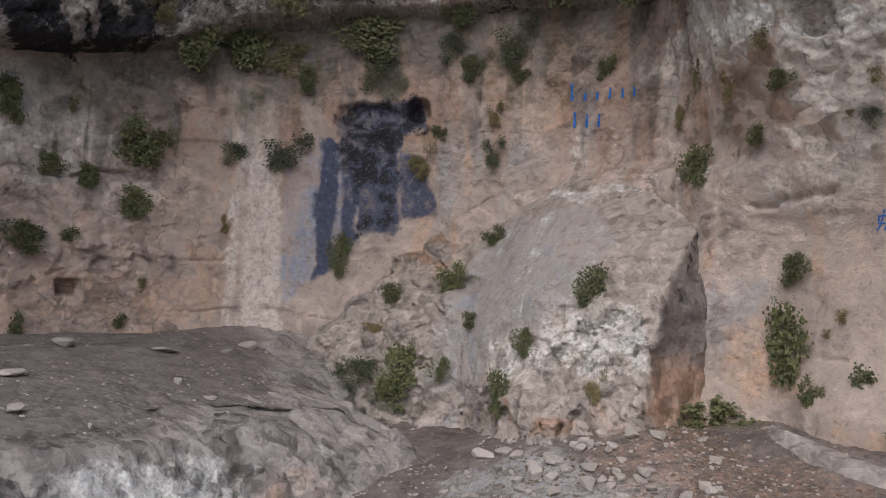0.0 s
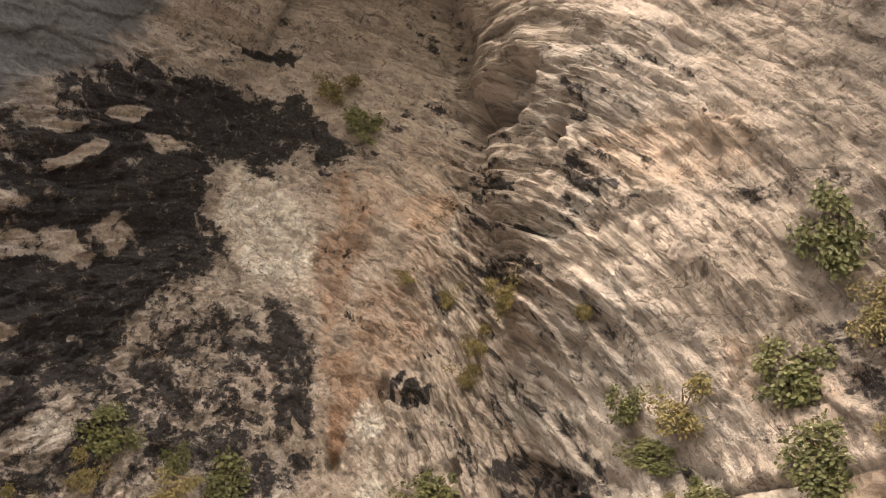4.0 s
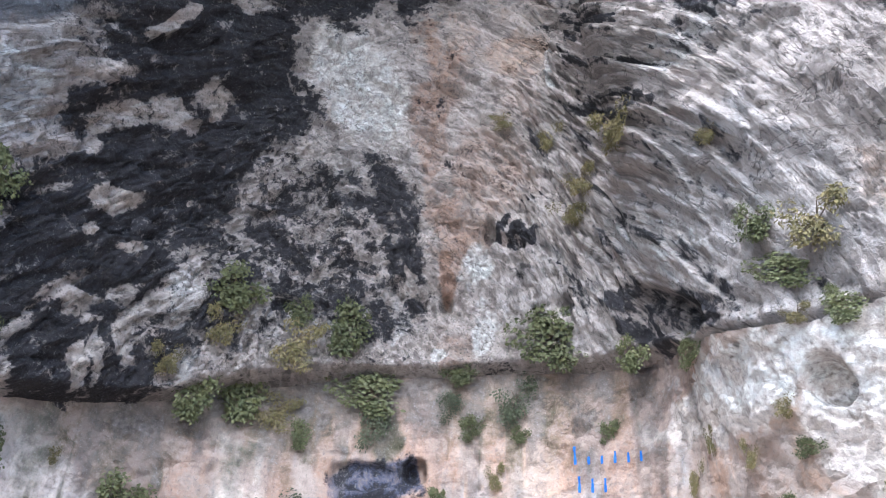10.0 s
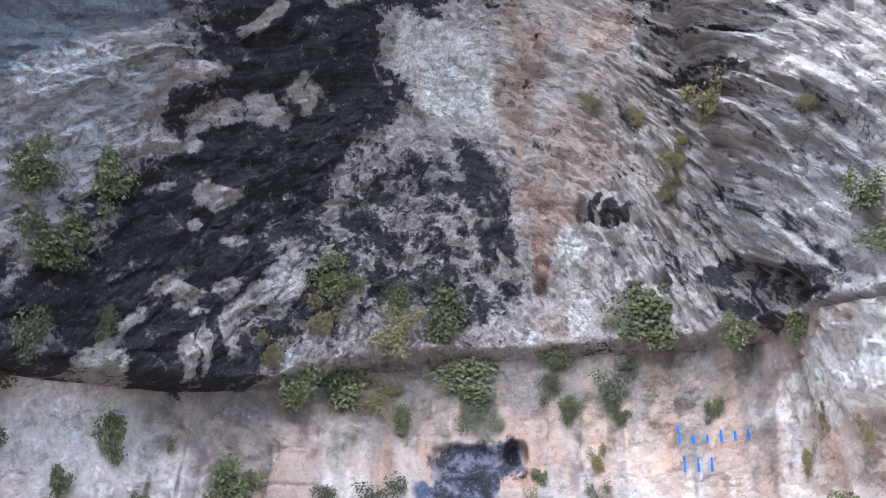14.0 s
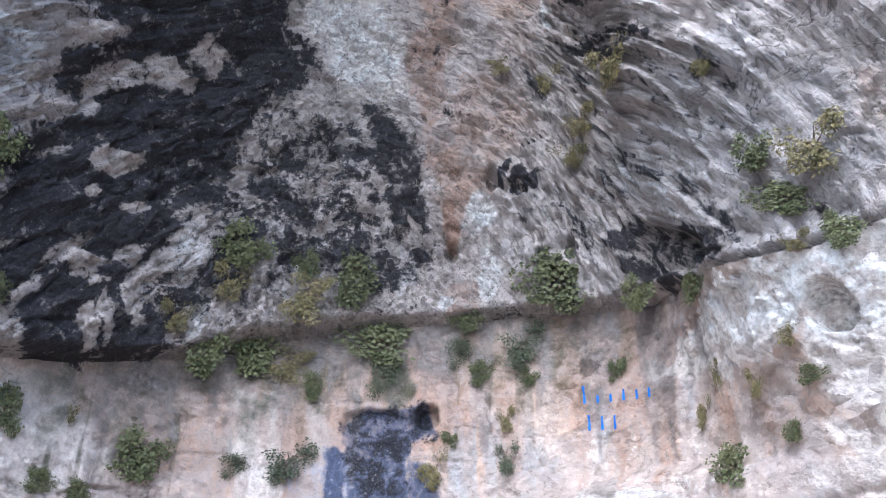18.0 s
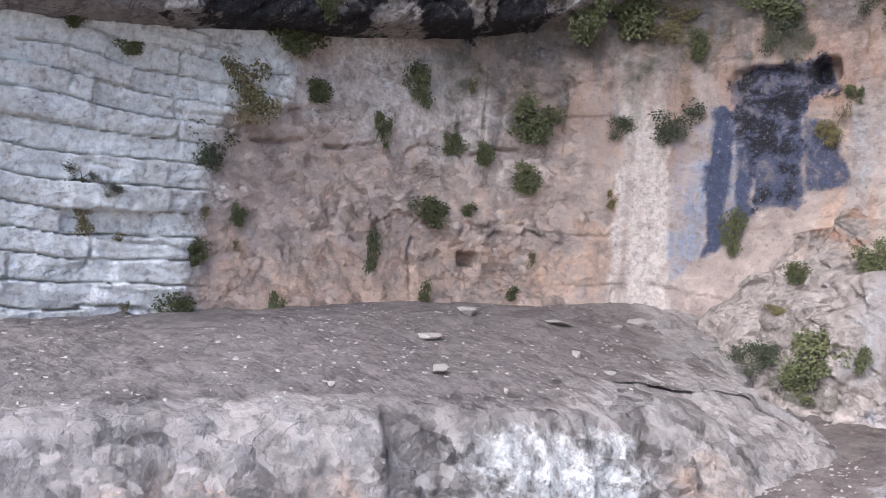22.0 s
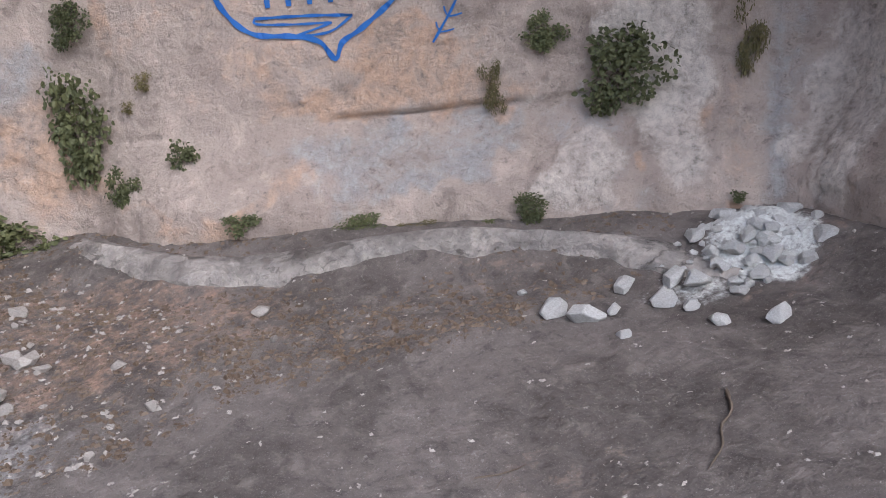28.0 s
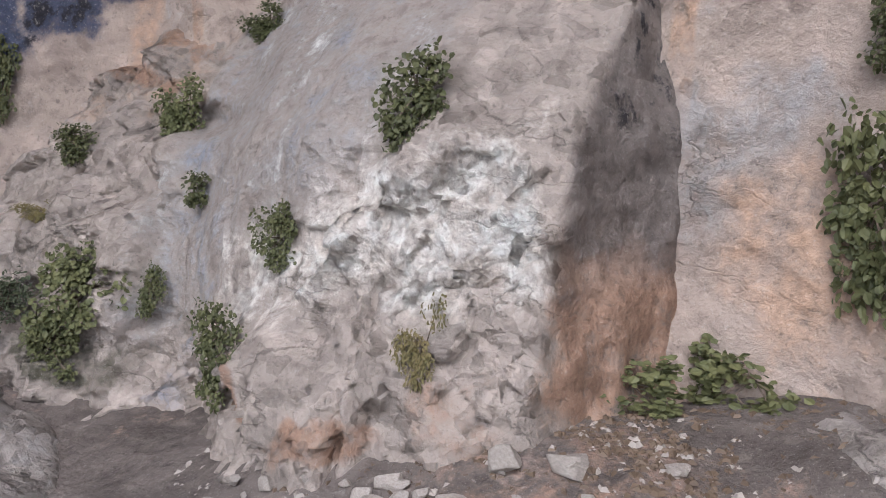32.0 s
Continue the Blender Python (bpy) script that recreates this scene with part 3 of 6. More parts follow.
WALL_OCHRE = [
    (9.14, 1.08, 1.5, 0.42, 0, 0.55), (10.28, 2.56, 1.36, 0.63, 0, 0.3), (20.4, 1.4, 0.87, 0.2, 0, 0.75), (19.76, 1.84,
    0.87, 0.5, 0, 0.3), (18.46, 1.08, 0.48, 0.41, 0, 0.6), (19.34, 0.8, 0.41, 0.11, 0, 0.5), (22.14, 0.82, 0.2, 0.09, 0,
    0.8), (15.72, 3.58, 0.36, 0.35, 0, 0.5), (18.92, 3.34, 0.76, 0.14, 0, 0.5), (12, 1.4, 0.25, 0.36, 0, 0.6), (18.34,
    1, 0.24, 0.12, 0, 0.8)
]
WALL_PALE = [
    (17.9, 3.86, 1.11, 0.21, 0, 0.95), (9.58, 3.24,
    0.82, 0.26, 0, 0.55), (19.4, 3.68, 0.45, 0.16, 0, 0.7), (18.44, 3.76, 1.12, 0.21, 0, 1), (19.4, 3.42, 0.39, 0.37, 0,
    0.85), (20.5, 3.72, 0.62, 0.18, 0, 0.8), (19.56, 3.22, 0.17, 0.2, 0, 0.9), (18.68, 2.42, 0.34, 0.17, 0, 0.5),
    (19.06, 2.72, 0.28, 0.23, 0, 0.6), (19.48, 3.04, 0.2, 0.32, 0, 0.8), (21.4, 0.86, 0.22, 0.16, 0, 0.6), (21.92, 1.52,
    0.31, 0.68, 0, 0.7), (23.06, 1.16, 0.28, 0.57, 0, 0.6), (20.88, 3.86, 0.5, 0.19, 0, 0.7)
]
WALL_GREY = [
    (20.42, 0.96, 0.95, 0.2, 0, 0.7), (18.16, 1.54, 0.39, 0.52, 0, 0.6), (21.56, 0.94, 0.32, 0.18, 0, 0.45), (10.58,
    3.32, 0.7, 0.33, 0, 0.5), (18.38, 2.66, 0.96, 0.2, 0, 0.4), (16.6, 3.42, 0.71, 0.33, 0, 0.5), (15.0, 2.95, 0.6, 0.6, 0, 0.5)
]
WALL_RUST = [
    (17.38, 0.82, 0.36, 0.26, 0, 0.75), (19.78, 3.18, 0.23, 0.2, 0, 0.3)
]
WALL_MOSS = [
    (13.85, 3.85, 0.24, 0.36, 0, 0.9),
    (13.8, 4.04, 0.2, 0.44, 0, 0.9), (13.9, 4.36, 0.19, 0.38, 0, 0.6)
]
WALL_PALE_BANDS = [(21.72, 0.08, 2.56, 1.5, 0.7), (15.55, 0.1, 3.75, 3.1, 0.4)]
WALL_GREY_BANDS = [(22.52, 0.13, 1.86, 0.68, 0.9)]
WALL_OCHRE_BANDS = [
    (15.72, 0.11, 4.02, 3.24, 0.6), (15.87, 0.05, 3.76, 3.22, 0.7), (15.44, 0.07, 4.04, 3.3, 0.5), (22.26, 0.07, 1.8,
    0.78, 0.35), (22.97, 0.11, 1.84, 0.8, 0.4)
]
WALL_MOSS_BANDS = [
    (16.21, 0.13, 4.38, 4.04, 0.3)
]

# ---------------------------------------------------------------- the quarried wall
def wall_relief(s, z):
    """Tool marks, beds, joints and hollows of the quarried wall."""
    r = 0.035 * fbm(s * 0.9, z * 0.9, 1) + 0.008 * fbm(s * 5, z * 5, 2, 4)
    limit = np.interp(z, [0.6, 1.4, 1.9, 2.5, 2.65, 3.1], [7.73, 7.8, 7.9, 8.0, 8.5, 8.35])
    beds = step(0.25, -0.1, s - limit + 0.15 * fbm(s * 2, z * 2, 5))
    level = z * 5.2 + 0.3 * fbm(s * 0.9, z * 1.2, 6) + 0.1 * s
    slab = np.floor(level)
    part_of = TABLE[(slab * 7 + np.floor(s * 1.3 + 3 * TABLE[slab.astype(int) & 255, 9])).astype(int) & 255, 5]
    r += beds * (0.08 * TABLE[slab.astype(int) & 255, 3] + 0.09 * part_of + 0.04 * (level - slab) - 0.09 * step(0.1, 0.0, level - slab) + 0.025 * broken(s * 1.6, z * 6.5, 38) - 0.06)
    tool = step(8.2, 8.8, s) * step(12.6, 11.8, s) * step(3.1, 2.7, z)
    r += tool * 0.032 * ridge((s + 0.6 * z) * 6.5, (z - 0.4 * s) * 2.4, 9)
    row = np.exp(-(((z - 1.75 - 0.05 * fbm(s * 1.5, 0 * s, 10)) / 0.16) ** 2)) * step(8.7, 9.1, s) * step(11.9, 11.4, s)
    r += row * 0.085 * (broken(s * 4.5, z * 3.0, 33) + 0.3)
    rough = step(17.2, 18.2, s) * step(2.9, 3.4, z) + step(3.55, 3.85, z) * step(16.2, 17.0, s) * step(19.2, 18.6, s)
    r += np.clip(rough, 0, 1) * 0.09 * broken(s * 2.4, z * 3.0, 3)
    r += 0.02 * broken(s * 3.0, z * 2.4, 33) * step(0.0, 0.5, fbm(s * 0.8, z * 0.8, 34))
    r += 0.012 * step(0.25, 0.29, fbm(s * 1.7, z * 1.9, 35) + 0.15 * fbm(s * 8, z * 8, 36))
    r += 0.011 * step(0.1, 0.13, fbm(s * 1.1 + 3, z * 2.6, 46) + 0.2 * fbm(s * 7, z * 7, 47)) * (1 - beds)
    course = z * 1.7 + 0.25 * fbm(s * 0.7, z * 0.9, 48) + 0.04 * s
    r -= 0.04 * step(0.03, 0.0, np.abs(course - np.floor(course) - 0.5)) * step(0.2, 0.4, fbm(s * 0.9, z * 1.4, 49)) * step(18.0, 17.0, s)
    upright = s * 1.1 + 0.2 * fbm(s * 0.9, z * 1.3, 51)
    r -= 0.035 * step(0.02, 0.0, np.abs(upright - np.floor(upright) - 0.5)) * step(0.35, 0.5, fbm(s * 1.3, z * 1.6, 52)) * step(18.0, 17.0, s)
    foot = step(18.6, 19.4, s) * step(22.2, 21.6, s)
    r -= foot * 0.06 * np.exp(-(((z - 1.2 - 0.02 * (s - 20) - 0.015 * fbm(s * 4, 0 * s, 55)) / 0.014) ** 2)) * step(-0.5, 0.1, fbm(s * 3, 0 * s, 56))
    ledge = np.interp(s, [14.4, 14.63, 16.55, 18.0, 18.5], [2.35, 2.48, 2.8, 2.7, 2.65]) + 0.05 * fbm(s * 1.5, 0.3, 4)
    shelf = step(14.4, 14.9, s) * step(18.6, 17.8, s)
    r += shelf * (0.22 * step(ledge + 0.16, ledge - 0.1, z) + 0.06 * np.exp(-(((z - ledge) / 0.14) ** 2)) * broken(s * 3.2, z * 5.0, 32))
    for cs, cz, ra, rb, deep in HOLLOWS:
        r -= deep * step(1.12, 0.75, np.sqrt(((s - cs) / ra) ** 2 + ((z - cz) / rb) ** 2) + 0.12 * fbm(s * 9, z * 9, 14))
    r -= 0.2 * step(0.13, 0.115, np.abs(s - 10.67)) * step(0.085, 0.07, np.abs(z - 1.385))
    for s0, z0, s1, z1, wide, deep in CRACKS:
        t = np.clip(((s - s0) * (s1 - s0) + (z - z0) * (z1 - z0)) / ((s1 - s0) ** 2 + (z1 - z0) ** 2), 0, 1)
        d = np.hypot(s - s0 - t * (s1 - s0) + 0.05 * fbm(s * 4, z * 4, 17), z - z0 - t * (z1 - z0) + 0.05 * fbm(s * 4, z * 4, 18))
        r -= deep * np.exp(-((d / wide) ** 2))
    return r


# Round and square hollows (along, up, half sizes, depth) and joints (from, to, width, depth).
HOLLOWS = [(14.27, 3.5, 0.13, 0.14, 0.28), (13.7, 3.42, 0.36, 0.16, 0.12), (19.06, 3.6, 0.14, 0.17, 0.3), (14.06, 2.9, 0.42, 0.5, 0.05)]
CRACKS = [(19.9, 3.45, 22.3, 3.6, 0.03, 0.07), (18.9, 3.2, 19.8, 3.3, 0.02, 0.04), (15.0, 3.3, 16.6, 3.22, 0.015, 0.03), (14.8, 3.9, 15.0, 3.1, 0.03, 0.04), (15.4, 3.25, 15.45, 2.95, 0.02, 0.03),
          (8.1, 2.3, 11.4, 2.56, 0.02, 0.08), (10.02, 1.9, 10.02, 0.95, 0.02, 0.06),
          (8.3, 1.55, 8.45, 1.2, 0.02, 0.03), (18.3, 2.35, 18.9, 2.42, 0.03, 0.06), (21.2, 1.3, 21.1, 0.6, 0.02, 0.05),
          (17.2, 3.6, 17.05, 3.2, 0.03, 0.06), (9.6, 2.0, 11.6, 1.55, 0.018, 0.03), (12.0, 1.95, 12.2, 1.2, 0.03, 0.03)]

WS, WZ = np.meshgrid(np.arange(4.4, 26.0, 0.02), np.linspace(0, 1, 250), indexing="ij")
WZ = -0.35 + WZ * (lip(WS) + 0.35 + 0.25 - 0.19 * step(17.0, 18.5, WS))
WALL_OUT = wall_form(WS, WZ) + wall_relief(WS, WZ)
WALL_AT = wall_place(WS, WZ, WALL_OUT)
masks = {
    "soot_and_shade": np.maximum(spots(WS, WZ, WALL_LIP_SHADE, 0.15, 1), (0.4 + 0.15 * step(2.6, 3.2, WZ)) * region(WS, WZ, BLACK_PATCH, 0.12, 0.08, 8)),
    "ochre": np.maximum(np.maximum(spots(WS, WZ, WALL_OCHRE, 0.3, 2), 0.5 * region(WS, WZ, OCHRE_FOOT, 0.2, 0.12, 2)), np.maximum(0.3 * step(8.2, 9.0, WS) * step(12.6, 12.0, WS) * step(3.3, 2.4, WZ), bands(WS, WZ, WALL_OCHRE_BANDS, 2))),
    "pale": np.maximum(1.2 * region(WS, WZ, WHITE_BEDS, 0.3, 0.15, 3), 0.5 * step(-0.75, -0.35, WZ - lip(WS)) * spots(WS, WZ, WALL_PALE, 0.3, 3)),
    "cream": np.maximum(np.maximum(spots(WS, WZ, WALL_PALE + [(9.7, 2.85, 1.5, 0.5, 5, 0.6), (10.9, 2.45, 0.6, 0.3, 0, 0.35)], 0.25, 3), bands(WS, WZ, WALL_PALE_BANDS, 3, 0.8)), region(WS, WZ, PALE_STRIP, 0.05, 0.08, 4) * (0.55 + 0.45 * fbm(WS * 7, WZ * 0.8, 117))),
    "slate": np.maximum(np.maximum(0.72 * region(WS, WZ, BLUE_PATCH, 0.06, 0.04, 4), 0.8 * region(WS, WZ, BLACK_PATCH, 0.06, 0.06, 8)), 0.85 * region(WS, WZ, SLATE_STRIP, 0.07, 0.06, 5) * (0.9 + 0.7 * fbm(WS * 8, WZ * 0.8, 118))),
    "blue": np.maximum(0.95 * region(WS, WZ, BLUE_STRIP, 0.07, 0.05, 6) * (0.8 + 0.5 * fbm(WS * 8, WZ * 0.8, 119)), 0.7 * region(WS, WZ, SLATE_STRIP, 0.1, 0.05, 5)),
    "grey": np.maximum(spots(WS, WZ, WALL_GREY, 0.3, 5), bands(WS, WZ, WALL_GREY_BANDS, 5)),
    "rust": np.maximum(np.maximum(spots(WS, WZ, WALL_RUST, 0.2, 6), 0.6 * region(WS, WZ, BROWN_TOP, 0.15, 0.15, 7)), 0.7 * step(-1.9, -0.6, WZ - lip(WS) + 0.9 * fbm(WS * 4, WZ * 0.5, 79, 5)) * step(11.6, 12.6, WS) * step(19.6, 17.0, WS)),
    # Moss and drip stains below the lip, with some overhang shade painted in.
    "moss_and_shade": np.maximum(np.maximum(spots(WS, WZ, WALL_MOSS, 0.08, 7), 0.65 * step(-1.1, -0.3, WZ - lip(WS) + 0.45 * fbm(WS * 2.5, WZ * 0.6, 78)) * step(17.5, 16, WS) * step(9.5, 10.5, WS)), bands(WS, WZ, WALL_MOSS_BANDS, 7)),
    "earth": np.maximum(0.6 * region(WS, WZ, BROWN_TOP, 0.2, 0.2, 9) * step(-0.3, 0.5, fbm(WS * 6, WZ * 0.8, 116)), 0.7 * step(-1.2, -0.1, WZ - lip(WS) + 1.1 * fbm(WS * 5, WZ * 0.5, 121, 5)) * step(9.6, 11.0, WS) * step(19.6, 16.6, WS)),
}
streak = fbm(WS * 6.0, WZ * 0.45, 111, 5)
drip = step(12.4, 13.0, WS) * step(19.0, 17.0, WS) * step(1.6, 2.6, WZ)
masks["grey"] = np.maximum(masks["grey"], 0.7 * drip * step(0.15, 0.6, streak))
masks["pale"] = np.maximum(masks["pale"], 0.25 * drip * step(0.2, 0.6, -streak) * step(-0.3, 0.3, fbm(WS, WZ, 112)))
masks["ochre"] = np.maximum(masks["ochre"], 0.6 * step(11.0, 12.5, WS) * step(0.2, 0.55, fbm(WS * 5.0, WZ * 0.5, 113, 5)) * step(1.2, 2.0, WZ) * step(19.5, 18.5, WS))
masks["moss_and_shade"] = np.maximum(masks["moss_and_shade"], 0.75 * step(9.5, 10.5, WS) * step(18.0, 17.0, WS) * step(-1.7, -0.6, WZ - lip(WS)) * step(0.3, 0.7, fbm(WS * 7.0, WZ * 0.5, 114, 5)))
masks["worn"] = 0.55 * step(8.2, 7.8, WS) + 0.75 * step(17.6, 18.4, WS) * step(2.9, 2.5, WZ) + 0.75 * step(11.5, 12.2, WS) * step(14.7, 14.4, WS) * step(-0.5, -0.9, WZ - lip(WS))
wall = new("wall_back", grid_mesh("wall_back", WALL_AT, ROCK_LOW, masks))
tagged(wall, "pale ochre quarried limestone wall with streaks and tool marks", "rock wall", kind="structure")


def on_wall(s, z, off=0.0):
    """A place on the finished wall, off metres before it, and the way out of it."""
    f = wall_form(np.array(s, float), np.array(z, float)) + wall_relief(np.array(s, float), np.array(z, float))
    p, q = wall_place(np.array(s, float), np.array(z, float), f + off), wall_place(np.array(s, float), np.array(z, float), f + off + 1)
    return p, q - p


# ---------------------------------------------------------------- the overhanging rock above
ACROSS, UPWARD = np.array([0.909, 0.416, 0.0]), np.array([0.2267, -0.4954, 0.8383])
BED_U, BED_V = -1.6, -1.9


def on_plane(places):
    """Places of the overhang on its own mean plane: across and up, in metres."""
    return places @ ACROSS, places @ UPWARD


def bed_lines(u, v):
    """The curved beds: the way along a bed, and the distance from the bend's middle."""
    w = u + 0.3 * np.clip(u - 0.3, 0, 9) - BED_U
    return np.arctan2(v - BED_V, w) * 3.6, np.hypot(w, v - BED_V)


def rock_relief(u, v):
    """Blocks, flakes and curved beds of the weathered rock."""
    a, b = bed_lines(u, v)
    b = b + 0.09 * fbm(a * 0.9, b * 1.1, 27)
    fan = step(-0.5, 0.4, u + 0.15 * fbm(u, v, 20)) * step(0.1, 1.0, v + 0.5 * u) * step(2.2, 1.4, u + 0.2 * fbm(u, v, 19))
    side = region(u, v, GREY_SIDE, 0.3, 0.1, 1)
    r = 0.17 * fbm(u * 0.55, v * 0.6, 21) + 0.05 * fbm(u * 1.8, v * 2.1, 22)
    saw = (b * 4.2 + 1.3 * vnoise(a * 1.8, b * 1.2, 24)) % 1
    thin = (b * 11.0 + 1.5 * vnoise(a * 3.0, b * 2.5, 25)) % 1
    r += fan * (0.065 * saw * (0.4 + step(-0.3, 0.5, fbm(a * 0.7, b * 1.3, 18))) + 0.035 * thin * step(-0.2, 0.3, fbm(a * 0.9, b * 2.0, 26)) + 0.04 * (ridge(a * 1.8, b * 5.0, 23) - 0.5) + 0.035 * (ridge(a * 4.5, b * 13.0, 30) - 0.5) + 0.11 * broken(a * 1.7, b * 3.6, 36))
    r += (1 - 0.65 * fan) * (0.13 * broken(u * 1.9, v * 2.2, 5) + 0.03 * saw)
    r += 0.06 * broken(a * 4.5, b * 7.5, 6)
    r = r * (1 - 0.6 * side) + side * 0.07 * broken(u * 1.3, v * 1.0, 7)
    for cs, cz, ra, rb, deep in PITS:
        r -= deep * step(1.15, 0.6, np.sqrt(((u - cs) / ra) ** 2 + ((v - cz) / rb) ** 2) + 0.2 * fbm(u * 5, v * 5, 31))
    r -= 0.05 * np.exp(-(((u + 1.44 + 0.02 * fbm(v * 6, u * 2, 28)) / 0.018) ** 2)) * step(1.9, 2.0, v) * step(2.8, 2.6, v)
    r -= 0.04 * np.exp(-(((v - 2.13 - 0.03 * fbm(u * 4, v, 29)) / 0.016) ** 2)) * step(-1.7, -1.6, u) * step(-0.85, -0.95, u)
    disc = np.sqrt(((u - 0.26) / 0.42) ** 2 + ((v - 2.83) / 0.3) ** 2)
    return r * (1 - 0.7 * step(1.15, 0.9, disc)) - 0.06 * step(1.1, 0.85, disc) + step(1.1, 0.9, disc) * 0.03 * ridge((u + 0.5 * v) * 9.0, (v - 0.5 * u) * 4.0, 37)


PITS = [(1.2, 3.52, 0.07, 0.12, 0.3), (0.88, 4.05, 0.2, 0.3, 0.35), (0.14, 0.77, 0.07, 0.16, 0.2), (0.97, 0.13, 0.06, 0.12, 0.2), (1.6, 0.2, 0.12, 0.3, 0.25), (0.4, 0.68, 0.14, 0.1, 0.15),
        (0.76, -0.7, 0.25, 0.07, 0.35), (1.35, -0.6, 0.2, 0.06, 0.25), (-0.3, 0.02, 0.08, 0.12, 0.2), (3.1, 1.65, 0.4, 0.2, 0.1)]
RS, RV = np.meshgrid(np.arange(4.6, 24.4, 0.02), np.linspace(0, 1, 430), indexing="ij")
RZ = lip(RS) - 0.02 + 8.6 * RV
RU, RW = on_plane(wall_place(RS, RZ, rock_form(RS, RZ)))
ROCK_OUT = rock_form(RS, RZ) + rock_relief(RU, RW) * step(0.0, 0.03, RV) - 0.3 * step(0.02, 0.0, RV)
ROCK_AT = wall_place(RS, RZ, ROCK_OUT)
BA, BB = bed_lines(RU, RW)
FAN = step(-0.5, 0.4, RU + 0.2 * fbm(RU * 2, RW * 2, 20)) * step(0.1, 1.0, RW + 0.5 * RU) * step(2.2, 1.4, RU + 0.2 * fbm(RU * 2, RW * 2, 19))
SIDE = region(RU, RW, GREY_SIDE, 0.15, 0.12, 1)
BROWN = region(RU, RW, BROWN_SIDE, 0.12, 0.12, 2)
bare = np.maximum(spots(RU, RW, ISLANDS + SMALL_ISLANDS, 0.1, 13), 0.8 * step(0.38, 0.8, fbm(BA * 1.6, BB * 2.8, 71, 5)))
lines = fbm(BA * 2.2, BB * 7.0, 72, 5)
core = np.maximum(region(RU, RW, SOOT_CORE, 0.22, 0.2, 11), 0.95 * region(RU, RW, SOOT_WEDGE, 0.12, 0.1, 12))
thin = region(RU, RW, SOOT_THIN, 0.3, 0.2, 13)
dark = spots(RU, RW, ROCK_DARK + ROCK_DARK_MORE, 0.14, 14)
patch = region(RU, RW, PALE_PATCH, 0.12, 0.12, 15)
open_rock = (1 - SIDE) * (1 - patch)
masks = {
    # Real soot, plus dark pits and bed lines whose shade is painted in.
    "soot_and_shade": np.maximum(np.maximum(0.88 * core * (1 - 0.85 * bare), 0.8 * dark), open_rock * np.maximum(thin * (0.62 + 0.2 * lines), (0.14 + 0.32 * step(0.1, 0.8, lines)) * (0.55 + 0.45 * FAN))),
    "ochre": np.maximum(spots(RU, RW, [(0.26, 2.83, 0.42, 0.3, 0, 0.6), (-0.5, 2.9, 0.35, 0.5, 0, 0.4), (0.2, 3.5, 0.5, 0.3, -20, 0.3), (1.9, 3.2, 0.6, 0.4, 0, 0.4), (2.5, 1.6, 0.4, 0.3, 0, 0.35)], 0.12, 12), 0.35 * core * bare),
    "pale": np.maximum(np.maximum(0.48 * patch, 0.62 * spots(RU, RW, ROCK_LIGHT, 0.14, 16)), 0.22 * FAN * step(0.0, 0.6, fbm(BA * 1.6, BB * 5.0, 74, 5))),
    "cream": np.maximum(0.9 * patch, 0.5 * core * bare),
    "cool": np.maximum(0.85 * SIDE, 0.3 * step(2.2, 3.4, RU) * step(0.0, 0.5, lines)),
    "grey": np.maximum(spots(RU, RW, [(1.7, 1.3, 0.6, 0.9, 0, 0.5), (0.9, 0.2, 0.7, 0.5, 0, 0.45), (-1.6, 0.0, 1.0, 0.5, 0, 0.5), (1.3, 3.9, 0.9, 0.5, 0, 0.5)], 0.3, 17), 0.5 * BROWN),
    "earth": np.maximum(0.6 * BROWN * step(-0.3, 0.4, fbm(RU * 1.8, RW * 2.2, 77, 5)), 0.4 * step(1.6, 3.0, RU) * step(-0.2, 0.6, fbm(RU * 1.5, RW * 2.0, 76, 5))),
    "rust": np.maximum(0.66 * region(RU, RW, RUST_BAND, 0.16, 0.22, 18), spots(RU, RW, [(-0.3, 0.3, 0.1, 0.3, 0, 0.9), (-0.2, -0.5, 0.25, 0.2, 0, 0.5), (0.1, 1.4, 0.5, 0.6, 0, 0.5), (0.4, 2.2, 0.3, 0.4, 0, 0.35)], 0.08, 19)),
    "fan": FAN,
}
masks["pale"] = masks["pale"] * (1 - 0.8 * core * (1 - bare))
masks["worn"] = 0.8 * SIDE
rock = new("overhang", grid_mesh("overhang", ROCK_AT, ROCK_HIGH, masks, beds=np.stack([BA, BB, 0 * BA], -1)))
tagged(rock, "overhanging weathered limestone, sooty, with shade painted into its gaps", "rock overhang", kind="structure")


def on_rock(s, z, off=0.0):
    s, z = np.array(s, float), np.array(z, float)
    f = rock_form(s, z)
    f = f + rock_relief(*on_plane(wall_place(s, z, f)))
    return wall_place(s, z, f + off), wall_place(s, z, f + off + 1) - wall_place(s, z, f + off)


